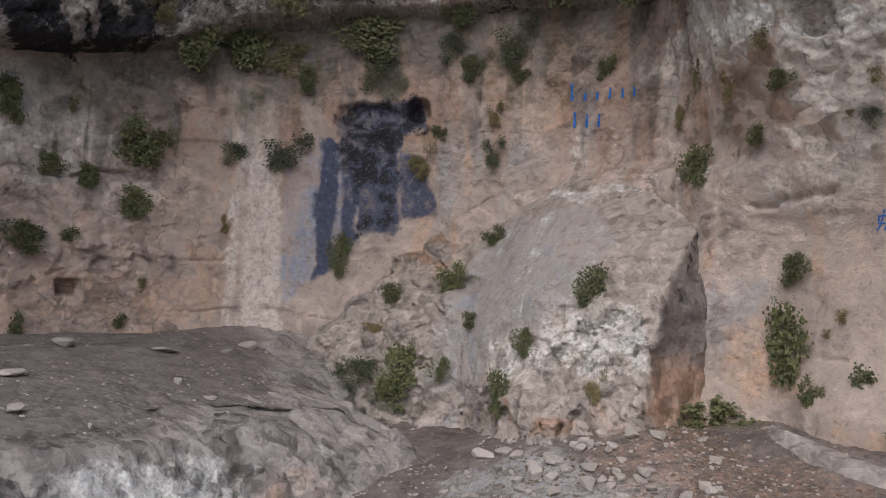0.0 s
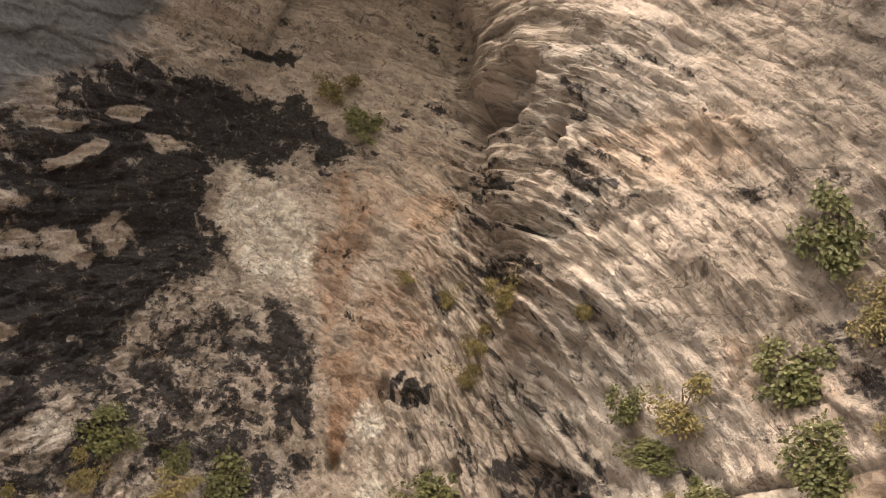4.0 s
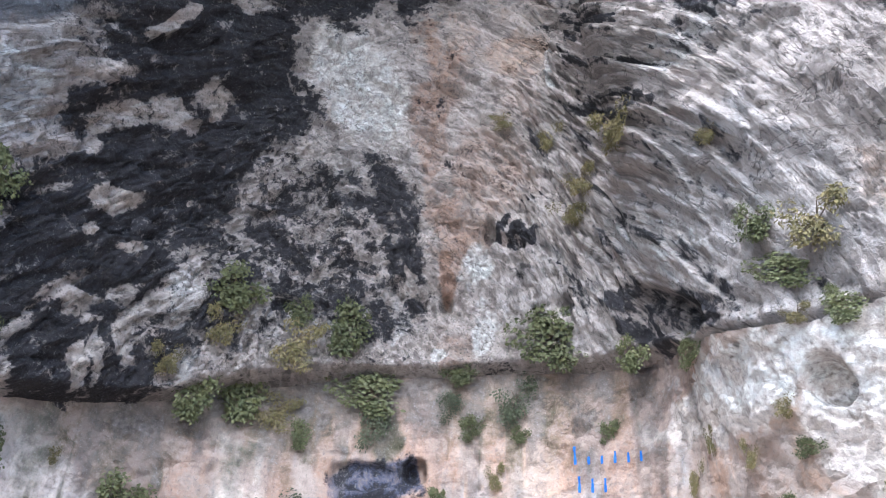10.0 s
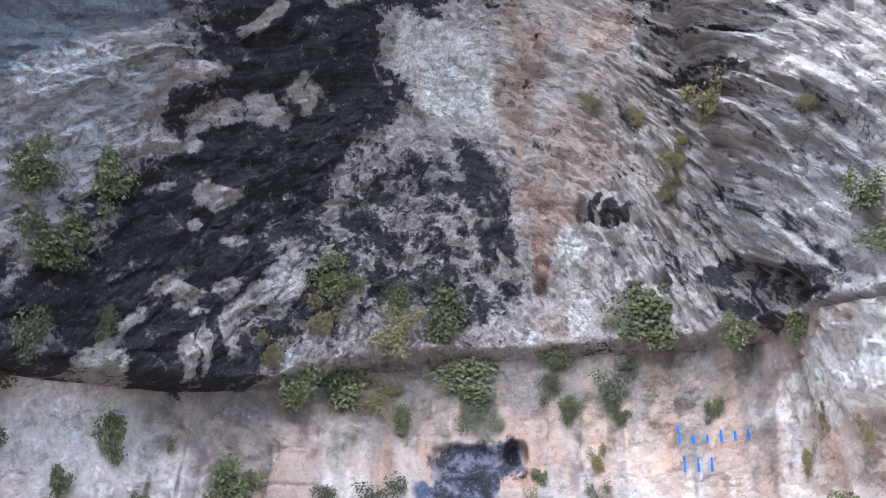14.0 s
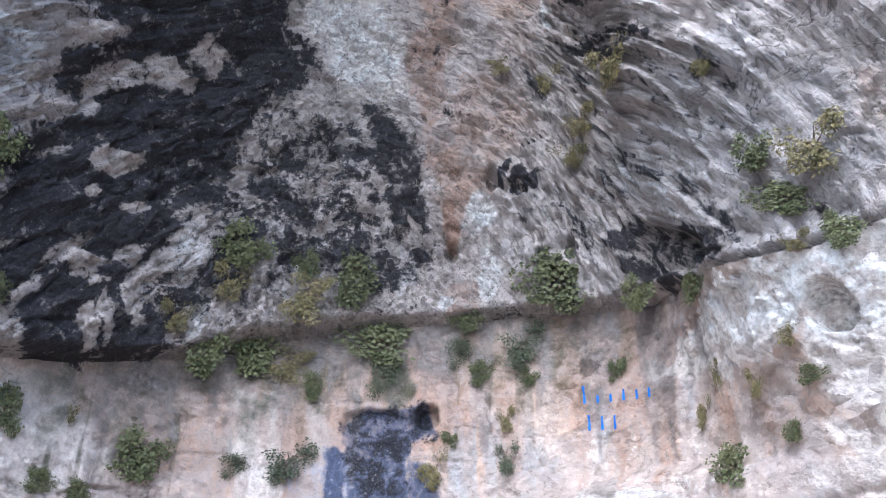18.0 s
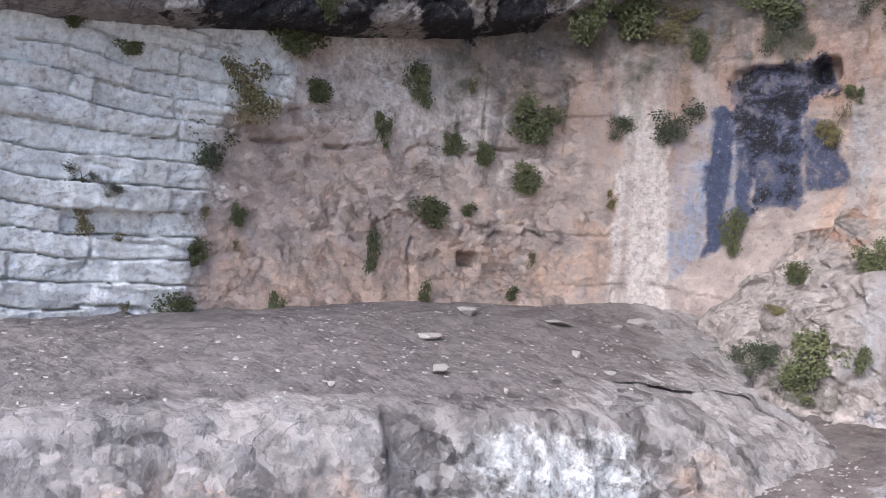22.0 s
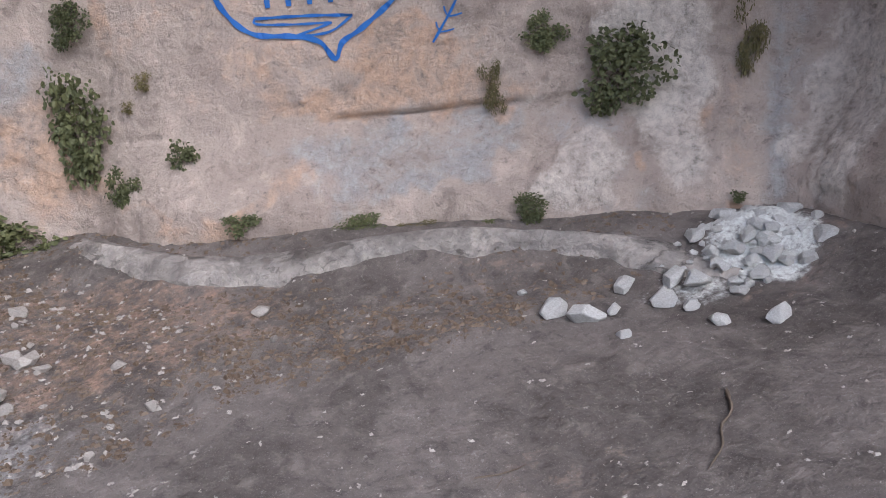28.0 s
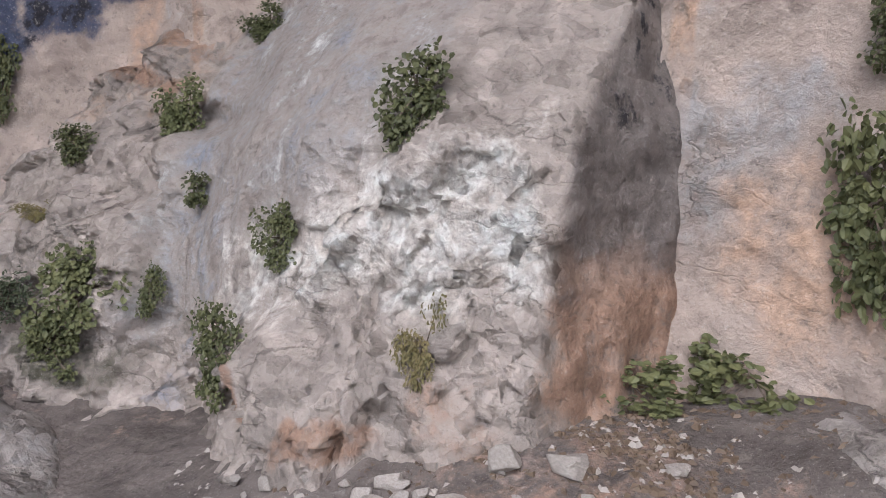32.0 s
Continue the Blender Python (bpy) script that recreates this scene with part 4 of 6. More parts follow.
# ---------------------------------------------------------------- the rock mass before the wall
def buttress_relief(x, z):
    fresh = step(-2.3, -1.95, x) * step(1.75, 1.45, z + 0.15 * fbm(x * 3, z * 3, 82)) + 0.5 * step(-2.9, -3.2, x) * step(2.3, 1.9, z)
    low = step(0.95, 0.7, z)
    r = 0.05 * fbm(x * 1.3, z * 1.3, 83) + 0.008 * fbm(x * 7, z * 7, 84) + 0.03 * broken(x * 2.2, z * 1.8, 85)
    turned = step(0.0, 0.1, x - np.interp(z, [0.2, 0.7, 1.1, 1.6, 1.85, 2.1, 2.4], [-1.2, -1.21, -1.18, -1.12, -1.07, -1.0, -0.88]))
    r += turned * 0.05 * fbm(x * 22, z * 7, 87, 3)
    r += (1 - turned) * np.clip(fresh + low, 0, 1) * (0.17 * broken(x * 2.1, z * 2.3, 9, 0.1) + 0.04 * broken(x * 6.0, z * 6.5, 19, 0.1))
    r += 0.012 * step(-2.0, -2.5, x) * fbm(x * 12, z * 1.2, 86) * step(-3.1, -2.9, x)
    r -= step(-3.1, -3.3, x) * (0.12 * step(1.72, 1.6, z + 0.06 * fbm(x * 3, z * 2, 78)) + 0.14 * step(1.25, 1.12, z + 0.1 * fbm(x * 2, z * 2, 77)) - 0.1) + step(-3.1, -3.3, x) * 0.1 * broken(x * 2.4, z * 3.2, 76, 0.1)
    r += 0.05 * step(-2.9, -3.02, x + 0.04 * fbm(x * 4, z * 4, 81)) * step(0.3, 0.6, z)
    r -= 0.16 * step(-2.5, -2.3, x) * step(-1.66, -1.76, x) * step(0.88, 0.7, z + 0.06 * fbm(x * 4, z * 4, 80))
    r += 0.1 * np.exp(-(((x + 1.75 + 0.02 * fbm(z * 5, z * 3, 79)) / 0.02) ** 2)) * step(1.1, 0.95, z)
    r += 0.2 * np.exp(-(((x + 3.4) / 0.45) ** 2) - ((z - 1.6) / 0.07) ** 2)
    return r


BX, BZ = np.meshgrid(np.arange(-5.0, -0.5, 0.016), np.arange(0.05, 3.05, 0.016), indexing="ij")
BUTTRESS_AT = np.stack([BX, buttress_form(BX, BZ) + buttress_relief(BX, BZ), BZ], -1)
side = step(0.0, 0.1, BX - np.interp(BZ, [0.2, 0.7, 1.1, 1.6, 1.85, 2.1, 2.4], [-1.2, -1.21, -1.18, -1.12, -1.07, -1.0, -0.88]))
SMOOTH_MASS = [(-3.32, 1.94), (-2.93, 2.35), (-1.9, 2.4), (-1.58, 2.06), (-1.73, 1.43), (-2.12, 1.04), (-2.5, 0.95), (-3.11, 0.47), (-3.26, 0.65)]
WHITE_MASS = [(-1.76, 1.49), (-1.25, 1.58), (-1.16, 1.01), (-1.43, 0.95), (-2.3, 0.8), (-2.54, 1.01), (-2.15, 1.13)]
smooth_face = region(BX, BZ, SMOOTH_MASS, 0.1, 0.08, 24) * (1 - side)
fall = fbm(BX * 8, BZ * 0.7, 90, 5)
masks = {
    # Upper turned face: dark stain together with shade put into the colour.
    "soot_and_shade": 0.2 * side * step(1.2, 1.7, BZ),
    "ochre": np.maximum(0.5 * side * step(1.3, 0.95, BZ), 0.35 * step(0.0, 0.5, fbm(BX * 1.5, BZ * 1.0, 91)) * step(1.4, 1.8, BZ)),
    "cream": 0.85 * region(BX, BZ, WHITE_MASS, 0.2, 0.14, 22) * (1 - side),
    "pale": np.maximum(0.46 * region(BX, BZ, WHITE_MASS, 0.15, 0.12, 22) * (1 - side), np.maximum(0.2 * smooth_face * step(0.2, 0.6, fall), spots(BX, BZ, [(-2.0, 2.6, 0.9, 0.1, 3, 0.45)], 0.15, 22))),
    "blue": np.maximum(0.5 * bands(BX, BZ, [(-3.0, 0.12, 2.1, 0.35, 1.0), (-2.7, 0.06, 1.9, 0.4, 0.8), (-2.85, 0.04, 2.2, 1.0, 0.8)], 23, 0.6), 0.25 * smooth_face * step(0.0, 0.5, -fall)),
    "grey": 0.55 * smooth_face,
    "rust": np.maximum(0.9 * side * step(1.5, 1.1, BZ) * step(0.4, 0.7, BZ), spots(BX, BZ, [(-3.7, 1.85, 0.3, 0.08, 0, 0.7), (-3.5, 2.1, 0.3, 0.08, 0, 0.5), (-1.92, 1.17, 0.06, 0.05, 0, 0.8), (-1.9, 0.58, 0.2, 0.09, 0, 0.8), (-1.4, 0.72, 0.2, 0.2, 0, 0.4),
                                                                                       (-2.3, 0.62, 0.05, 0.1, 0, 0.8)], 0.15, 25)),
    "moss_and_shade": spots(BX, BZ, [(-3.6, 0.5, 0.4, 0.12, 0, 0.7)], 0.1, 26),
    # The earth tint here darkens the turned face, mostly as painted shade.
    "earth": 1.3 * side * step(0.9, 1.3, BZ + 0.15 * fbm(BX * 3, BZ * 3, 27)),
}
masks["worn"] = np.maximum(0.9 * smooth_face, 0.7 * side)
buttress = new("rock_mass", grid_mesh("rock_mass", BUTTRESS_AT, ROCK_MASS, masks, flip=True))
tagged(buttress, "broken pale limestone mass leaning on the wall", "rock mass", kind="structure")


# ---------------------------------------------------------------- the bench and the floor
EDGE, EDGE_S = smooth_line(BENCH_EDGE, 0.03)
TURN = np.gradient(EDGE, axis=0)
TURN /= np.linalg.norm(TURN, axis=1)[:, None]
IN = np.stack([TURN[:, 1], -TURN[:, 0]], 1)
if IN[-60, 0] > 0:
    IN = -IN
V = np.r_[np.linspace(-1, 0, 45), np.linspace(0, 1, 130)[1:]]
ES, EV = np.meshgrid(EDGE_S, V, indexing="ij")
face, flat = np.clip(-EV, 0, 1), np.clip(EV, 0, 1)
reach = 5.2
chunk = 0.075 * broken(ES * 1.1, EV * 0.9, 12, 0.1) + 0.05 * broken(ES * 4, EV * 3, 13, 0.1)
jag = 0.1 * broken(ES * 1.2, 0 * ES, 15, 0.1) * (1 - face) * step(0.3, 0.0, flat)
inward = flat * reach + 0.06 * (1 - face) ** 3 * (flat == 0) - 0.12 * np.sin(face * 3.0) + step(0.0, 0.12, face) * chunk + jag
inward = np.where(flat > 0, inward + 0.06, inward)
px, py = EDGE[:, :1] + IN[:, :1] * inward, EDGE[:, 1:] + IN[:, 1:] * inward
top = bench_height(px, py)
rounding = 0.03 * np.exp(-(np.clip(inward - 0.0, 0, 9) / 0.1) ** 1.3)
tip = 0.2 * step(4.6, 5.4, EDGE[:, 1:]) * step(-4.4, -3.6, EDGE[:, :1]) * step(0.8, 0.0, inward)
slope = 0.3 * face * step(4.2, 5.0, EDGE[:, 1:]) * step(-4.4, -3.6, EDGE[:, :1])
px, py = px - IN[:, :1] * slope, py - IN[:, 1:] * slope
pz = np.where(EV >= 0, top - rounding - tip, (top - rounding - tip) - face * (top + 0.45))
rough = step(1.3, 0.5, inward) * step(3.6, 4.4, EDGE[:, 1:]) + 0.25
pz = pz + 0.02 * fbm(px * 2.5, py * 2.5, 93) + rough * 0.09 * broken(px * 1.6, py * 1.6, 97) + 0.012 * broken(px * 5, py * 5, 98) + 0.008 * fbm(px * 9, py * 9, 94)
BENCH_AT = np.stack([px, py, pz], -1)
dirt = step(0.0, 0.3, inward + 0.3 * fbm(px * 0.9, py * 0.9, 95) - 0.7 * step(3.9, 5.0, EDGE[:, 1:]) - 0.1)
masks = {
    "soot_and_shade": 0.0 * px, "ochre": 0.4 * step(0.1, 0.4, face) * step(-0.3, 0.4, fbm(px * 1.5, py * 1.5, 96)),
    "pale": step(0.02, 0.15, face) * step(2.6, 3.1, EDGE[:, 1:]) * step(4.4, 4.0, EDGE[:, 1:]) * (0.6 + 0.5 * fbm(px * 3, pz * 3, 99)),
    "slate": 0 * px, "grey": 0.3 * (1 - dirt), "rust": 0 * px, "moss_and_shade": 0 * px, "earth": np.maximum(0.9 * dirt, 0.3 * (EV >= 0) * step(-0.3, 0.4, fbm(px * 1.8, py * 1.8, 196))),
}
masks["worn"] = 0.6 * step(0.1, 0.5, inward) * (EV >= 0)
bench = new("rock_bench", grid_mesh("rock_bench", BENCH_AT, ROCK_BENCH, masks))
tagged(bench, "dusty grey limestone bench with a broken front edge", "rock bench", kind="structure")

GX, GY = np.meshgrid(np.arange(-7.5, 5.5, 0.035), np.arange(-3.0, 8.2, 0.035), indexing="ij")
mound = 0.1 * np.exp(-(((GX - 2.85) / 0.28) ** 2) - ((GY - 4.48) / 0.2) ** 2) + 0.05 * np.exp(-(((GX - 1.1) / 0.5) ** 2) - ((GY - 4.55) / 0.16) ** 2)
GZ = ground_height(GX, GY) + mound + 0.012 * fbm(GX * 5, GY * 5, 61) + 0.006 * fbm(GX * 18, GY * 18, 62)
masks = {
    "pale": spots(GX, GY, [(2.85, 4.45, 0.32, 0.2, 0, 1.0), (2.45, 4.4, 0.3, 0.15, 0, 0.5)], 0.12, 33), "rust": np.maximum(0.16 * step(0.1, 0.7, fbm(GX * 1.2, GY * 1.2, 64)), spots(GX, GY, [(-0.5, 5.5, 1.1, 0.7, -20, 0.4)], 0.3, 32)),
    "grey": spots(GX, GY, [(-1.6, 4.9, 1.0, 0.8, 0, 0.75), (0.5, 0.9, 3.0, 1.2, 0, 0.3), (-1.8, 3.4, 1.2, 1.2, 0, 0.4)], 0.4, 31), "moss_and_shade": 0 * GX,
}
ground = new("ground", grid_mesh("ground", np.stack([GX, GY, GZ], -1), EARTH, masks))
tagged(ground, "dark trodden earth floor strewn with rubble", "ground", kind="structure")
FX, FY = np.meshgrid(np.r_[-1500, -300, -60, -20, -7.4, 5.4, 20, 60, 300, 1500], np.r_[-1500, -300, -60, -20, -2.9, 8.1, 60, 300, 1500], indexing="ij")
far = new("ground", grid_mesh("ground_far", np.stack([FX, FY, np.where((abs(FX) < 8) & (FY > -3.5) & (FY < 9), -1.2, -0.25 + 0 * FX)], -1), FAR_EARTH, {}))
tagged(far, "dry earth reaching away in the open", "ground", kind="structure")


def on_ground(x, y):
    return float(ground_height(np.array(x, float), np.array(y, float)))


def bench_top(x, y):
    """The height of the finished bench at a place."""
    k = np.argmin(np.hypot(BENCH_AT[:, 46:, 0] - x, BENCH_AT[:, 46:, 1] - y))
    return float(BENCH_AT[:, 46:, 2].reshape(-1)[k])

# ---------------------------------------------------------------- helpers for things
def thing(name, label, category, group="", at=None):
    ob = new(name)
    ob.empty_display_size = 0.1
    if at is not None:
        ob.matrix_world = at
    return tagged(ob, label, category, group)


def mesh_from(name, verts, faces, material, smooth=False):
    me = bpy.data.meshes.new(name)
    me.from_pydata([tuple(float(c) for c in v) for v in verts], [], faces)
    me.materials.append(material)
    if smooth:
        me.polygons.foreach_set("use_smooth", [True] * len(me.polygons))
    me.update()
    return me


def part(name, me, parent, label=""):
    ob = new(name, me)
    ob.parent = parent
    return tagged(ob, label)


# ---------------------------------------------------------------- plants that root in the rock
def leaves(rng, lobes, count, size, droop=0.3, slim=0.75, deep=0.5, hang=0.0):
    """Folded leaves round a few lobes, in a unit space: x across, y out of the rock, z up."""
    verts, faces = [], []
    for _ in range(count):
        c = lobes[rng.randrange(len(lobes))]
        d = Vector((rng.gauss(0, 1), rng.gauss(0, 1), rng.gauss(0, 1))).normalized() * c[3] * rng.random() ** 0.35
        p = Vector((c[0] + d.x, max(-0.02, c[1] + d.y * deep), c[2] + d.z))
        out = Vector((d.x * 1.2 + rng.gauss(0, 0.5), abs(d.y) + 0.5 + rng.gauss(0, 0.35), d.z + 0.35 + rng.gauss(0, 0.5))).normalized()
        down = Vector((rng.gauss(0, 0.7), 0.2, -droop - hang + rng.gauss(0, 0.5)))
        along = (down - out * down.dot(out)).normalized()
        side = out.cross(along)
        length = size * rng.uniform(0.65, 1.3)
        wide, fold = length * slim * 0.5, out * length * 0.12
        k = len(verts)
        verts += [p, p + along * length * 0.35 + side * wide + fold, p + along * length * 0.8 + side * wide * 0.7 + fold, p + along * length,
                  p + along * length * 0.8 - side * wide * 0.7 + fold, p + along * length * 0.35 - side * wide + fold]
        faces += [(k, k + 1, k + 2, k + 3), (k, k + 3, k + 4, k + 5)]
    return verts, faces


def twigs(rng, lobes, thick=0.012):
    """Bent three-sided stems from the root to each lobe, one by one."""
    out = []
    for c in lobes:
        verts, faces = [], []
        a, b = Vector((0, -0.05, 0.05)), Vector(c[:3])
        mid = (a + b) / 2 + Vector((rng.uniform(-0.1, 0.1), 0.12, rng.uniform(0, 0.1)))
        for p, q, r, s in ((a, mid, thick, thick * 0.7), (mid, b, thick * 0.7, thick * 0.3)):
            d = (q - p).normalized()
            u = d.cross(Vector((0.3, 0.2, 0.9))).normalized()
            v = d.cross(u)
            k = len(verts)
            for w, e in ((p, r), (q, s)):
                verts += [w + (u * math.cos(g) + v * math.sin(g)) * e for g in (0, 2.09, 4.19)]
            faces += [(k + n, k + (n + 1) % 3, k + 3 + (n + 1) % 3, k + 3 + n) for n in range(3)]
        out.append((verts, faces))
    return out


def lobes_of(rng, count, radius, hanging):
    out = []
    for _ in range(count):
        x, z = rng.uniform(-0.36, 0.36), rng.uniform(-0.36, 0.36)
        if hanging and z < 0:
            x *= 0.55
        out.append((x, rng.uniform(0.08, 0.3), z, radius * rng.uniform(0.7, 1.25)))
    return out


# kind: names of the thing, its label, leaf material, lobes, lobe radius, leaves, leaf size, slimness, hang
PLANTS = {
    "G": ("caper_bush", "green leafy caper bush rooted in the rock face", "bush", LEAF, 12, 0.18, 950, 0.06, 0.8, 0.2),
    "g": ("caper_bush", "small green caper bush rooted in a crack of the rock", "bush", LEAF, 8, 0.21, 300, 0.1, 0.8, 0.2),
    "D": ("dry_shrub", "half-dry olive shrub hanging from the rock", "shrub", LEAF_DRY, 10, 0.18, 850, 0.06, 0.5, 0.5),
    "d": ("dry_shrub", "small half-dry olive shrub in a crack of the rock", "shrub", LEAF_DRY, 7, 0.21, 280, 0.1, 0.5, 0.5),
    "K": ("grey_shrub", "dark grey-green dense shrub clinging to the rock", "shrub", LEAF_DARK, 12, 0.2, 800, 0.06, 0.5, 0.3),
    "B": ("withered_shrub", "brown withered shrub hanging down the rock", "shrub", LEAF_BROWN, 14, 0.17, 1100, 0.12, 0.16, 1.6),
    "L": ("leafy_herb", "low broad-leaved green herb at the foot of the rock", "herb", LEAF, 10, 0.19, 420, 0.085, 0.95, 0.0),
}
TEMPLATES = {}
PLANT_RNG = random.Random(11)


def plant(kind, place, out, wide, high, tilt=0.0):
    """A plant on a rock face: the first of each sort is built, the others copy it."""
    sort = kind.lower() if kind in "GD" and max(wide, high) < 0.22 else kind
    variant = PLANT_RNG.randrange(4 if sort in "Gg" else 3)
    y = Vector((float(out[0]), float(out[1]), tilt)).normalized()
    x = Vector((0, 0, -1)).cross(y).normalized()
    if PLANT_RNG.random() < 0.5:
        x = -x
    z = x.cross(y) if x.cross(y).z > 0 else -x.cross(y)
    high = max(high, 0.6 * wide) if kind == "L" else high
    deep = min(0.5, (0.9 if kind == "L" else 0.55) * max(0.1, min(wide, high) + 0.06))
    turn = Matrix((x, y, z)).transposed().to_4x4() @ pose(0, 0, 0, 0, PLANT_RNG.uniform(-14, 14) * (0.2 if kind == "L" else 1), 0)
    m = Matrix.Translation(Vector([float(c) for c in place]) + y * 0.01) @ turn @ Matrix.Diagonal((wide * 1.15, deep * 1.3, high * 1.1, 1))
    name, label, category, leaf, n, radius, count, size, slim, hang = PLANTS[sort]
    if (sort, variant) in TEMPLATES:
        first = TEMPLATES[sort, variant]
        return copy_thing(first, m @ Matrix.Diagonal((1 / first.scale.x, 1 / first.scale.y, 1 / first.scale.z, 1)))
    rng = random.Random(len(TEMPLATES) * 7 + 3)
    lobes = lobes_of(rng, n, radius, hang > 0.1)
    ob = thing(name, label, category, "plants on the rock")
    v, f = leaves(rng, lobes, count, size, 0.3, slim, 0.6, hang)
    part("foliage", mesh_from("foliage", v, f, leaf), ob)
    for v, f in twigs(rng, lobes):
        part("stem", mesh_from("stem", v, f, WOOD), ob, "thin brown woody stem")
    ob.matrix_basis = m
    TEMPLATES[sort, variant] = ob
    return ob



# Plants: kind, place (along and up, or x and z, or x and y), breadth, height.
ON_WALL_A = [
    ("G", 12.32, 4.22, 0.66, 0.7), ("D", 12.72, 4.04, 0.51, 0.42), ("G", 13.7, 4.27, 0.8, 0.56), ("K", 13.78, 3.91, 0.4,
    0.55), ("K", 15.32, 4.27, 0.5, 0.51), ("K", 14.6, 4.18, 0.32, 0.38), ("G", 13.02, 3.81, 0.29, 0.34), ("G", 14.84, 3.96,
    0.28, 0.3), ("G", 15.36, 3.9, 0.24, 0.23), ("G", 17.88, 4.22, 0.31, 0.32), ("G", 16.34, 3.88, 0.23, 0.25), ("B", 19.96,
    3.7, 0.44, 0.51), ("B", 19.96, 3.3, 0.49, 0.59), ("B", 20.7, 3.27, 0.76, 0.6), ("G", 20.78, 2.99, 0.5, 0.4), ("G", 18.76,
    3.22, 0.25, 0.19), ("D", 18.18, 3.29, 0.19, 0.31), ("G", 19.76, 2.95, 0.43, 0.34), ("D", 17.66, 3.54, 0.12, 0.34), ("D",
    17.34, 3.27, 0.15, 0.35)
]
ON_WALL_B = [
    ("D", 18.74, 3.51, 0.2, 0.19), ("D", 19.36, 3.12, 0.14, 0.11), ("G", 11.26, 2.89, 0.69, 0.59), ("G", 10.78, 2.5, 0.3,
    0.25), ("G", 10.4, 2.54, 0.29, 0.24), ("G", 11.26, 2.29, 0.45, 0.33), ("G", 9.96, 3.07, 0.31, 0.46), ("K", 12.26, 2.9,
    0.33, 0.28), ("K", 12.84, 2.98, 0.55, 0.42), ("G", 10.2, 1.83, 0.44, 0.3), ("G", 10.62, 1.91, 0.19, 0.17), ("G", 13.48,
    1.85, 0.26, 0.49), ("D", 12.22, 2.12, 0.14, 0.24), ("D", 14.36, 2.92, 0.33, 0.41), ("G", 14.52, 3.25, 0.22, 0.17), ("K",
    15.1, 3.05, 0.25, 0.34), ("G", 17.74, 2.7, 0.43, 0.38), ("G", 18.4, 2.89, 0.24, 0.17), ("D", 15.12, 3.44, 0.21, 0.34),
    ("K", 19.3, 2.86, 0.18, 0.17)
]
ON_WALL_C = [
    ("D", 19.16, 2.91, 0.09, 0.07), ("G", 18.58, 1.83, 0.26, 0.27), ("G", 18.58, 1.28, 0.49, 0.64), ("G", 18.84, 0.92, 0.22,
    0.28), ("D", 19, 1.51, 0.12, 0.12), ("D", 18.88, 1.37, 0.09, 0.08), ("G", 19.2, 1.07, 0.16, 0.2), ("L", 18.24, 0.66,
    0.43, 0.15), ("K", 21.78, 2.77, 0.24, 0.38), ("G", 21.24, 1.59, 0.27, 0.25), ("G", 21.66, 1.33, 0.47, 0.48), ("D", 20.94,
    1.32, 0.16, 0.28), ("G", 19.5, 0.71, 0.19, 0.13), ("G", 20.16, 0.64, 0.26, 0.12), ("D", 20.52, 0.6, 0.26, 0.1), ("G",
    20.86, 0.58, 0.15, 0.1), ("G", 21.14, 0.69, 0.22, 0.17), ("D", 21.68, 0.5, 0.31, 0.17), ("L", 17, 0.36, 0.2, 0.09), ("D",
    22.32, 1.47, 0.19, 0.44)
]
ON_WALL_D = [
    ("G", 23.56, 0.85, 0.17, 0.19), ("G", 23.54, 0.96, 0.1, 0.2), ("G", 23.78, 0.34, 0.23, 0.34), ("G", 22.24, 0.69, 0.1,
    0.07), ("G", 6.66, 2.99, 0.19, 0.23), ("G", 7.12, 2.91, 0.31, 0.19), ("G", 8.52, 3.28, 0.64, 0.44), ("D", 8.16, 2.72,
    0.57, 0.54), ("G", 8.86, 2.85, 0.36, 0.23), ("D", 10.58, 3.19, 0.14, 0.19), ("K", 7.94, 2.21, 0.42, 0.4), ("G", 9.58,
    2.59, 0.22, 0.34), ("K", 6.86, 1.8, 0.28, 0.19), ("K", 7.06, 1.73, 0.2, 0.12), ("G", 8.18, 1.64, 0.2, 0.25), ("D", 7.86,
    1.64, 0.11, 0.13), ("D", 6.9, 1.5, 0.2, 0.24), ("D", 7.16, 1.38, 0.13, 0.07), ("G", 7.82, 1.29, 0.22, 0.24), ("G", 9.58,
    1.36, 0.16, 0.49)
]
ON_WALL_E = [
    ("D", 8.2, 1.38, 0.09, 0.11), ("G", 7.64, 0.79, 0.35, 0.31), ("G", 7.42, 0.66, 0.21, 0.15), ("G", 8.54, 0.82, 0.18,
    0.33), ("D", 7.22, 0.77, 0.1, 0.22), ("G", 10.16, 0.98, 0.17, 0.38), ("G", 11.14, 1.07, 0.17, 0.16), ("D", 11.34, 1.45,
    0.13, 0.17)
]
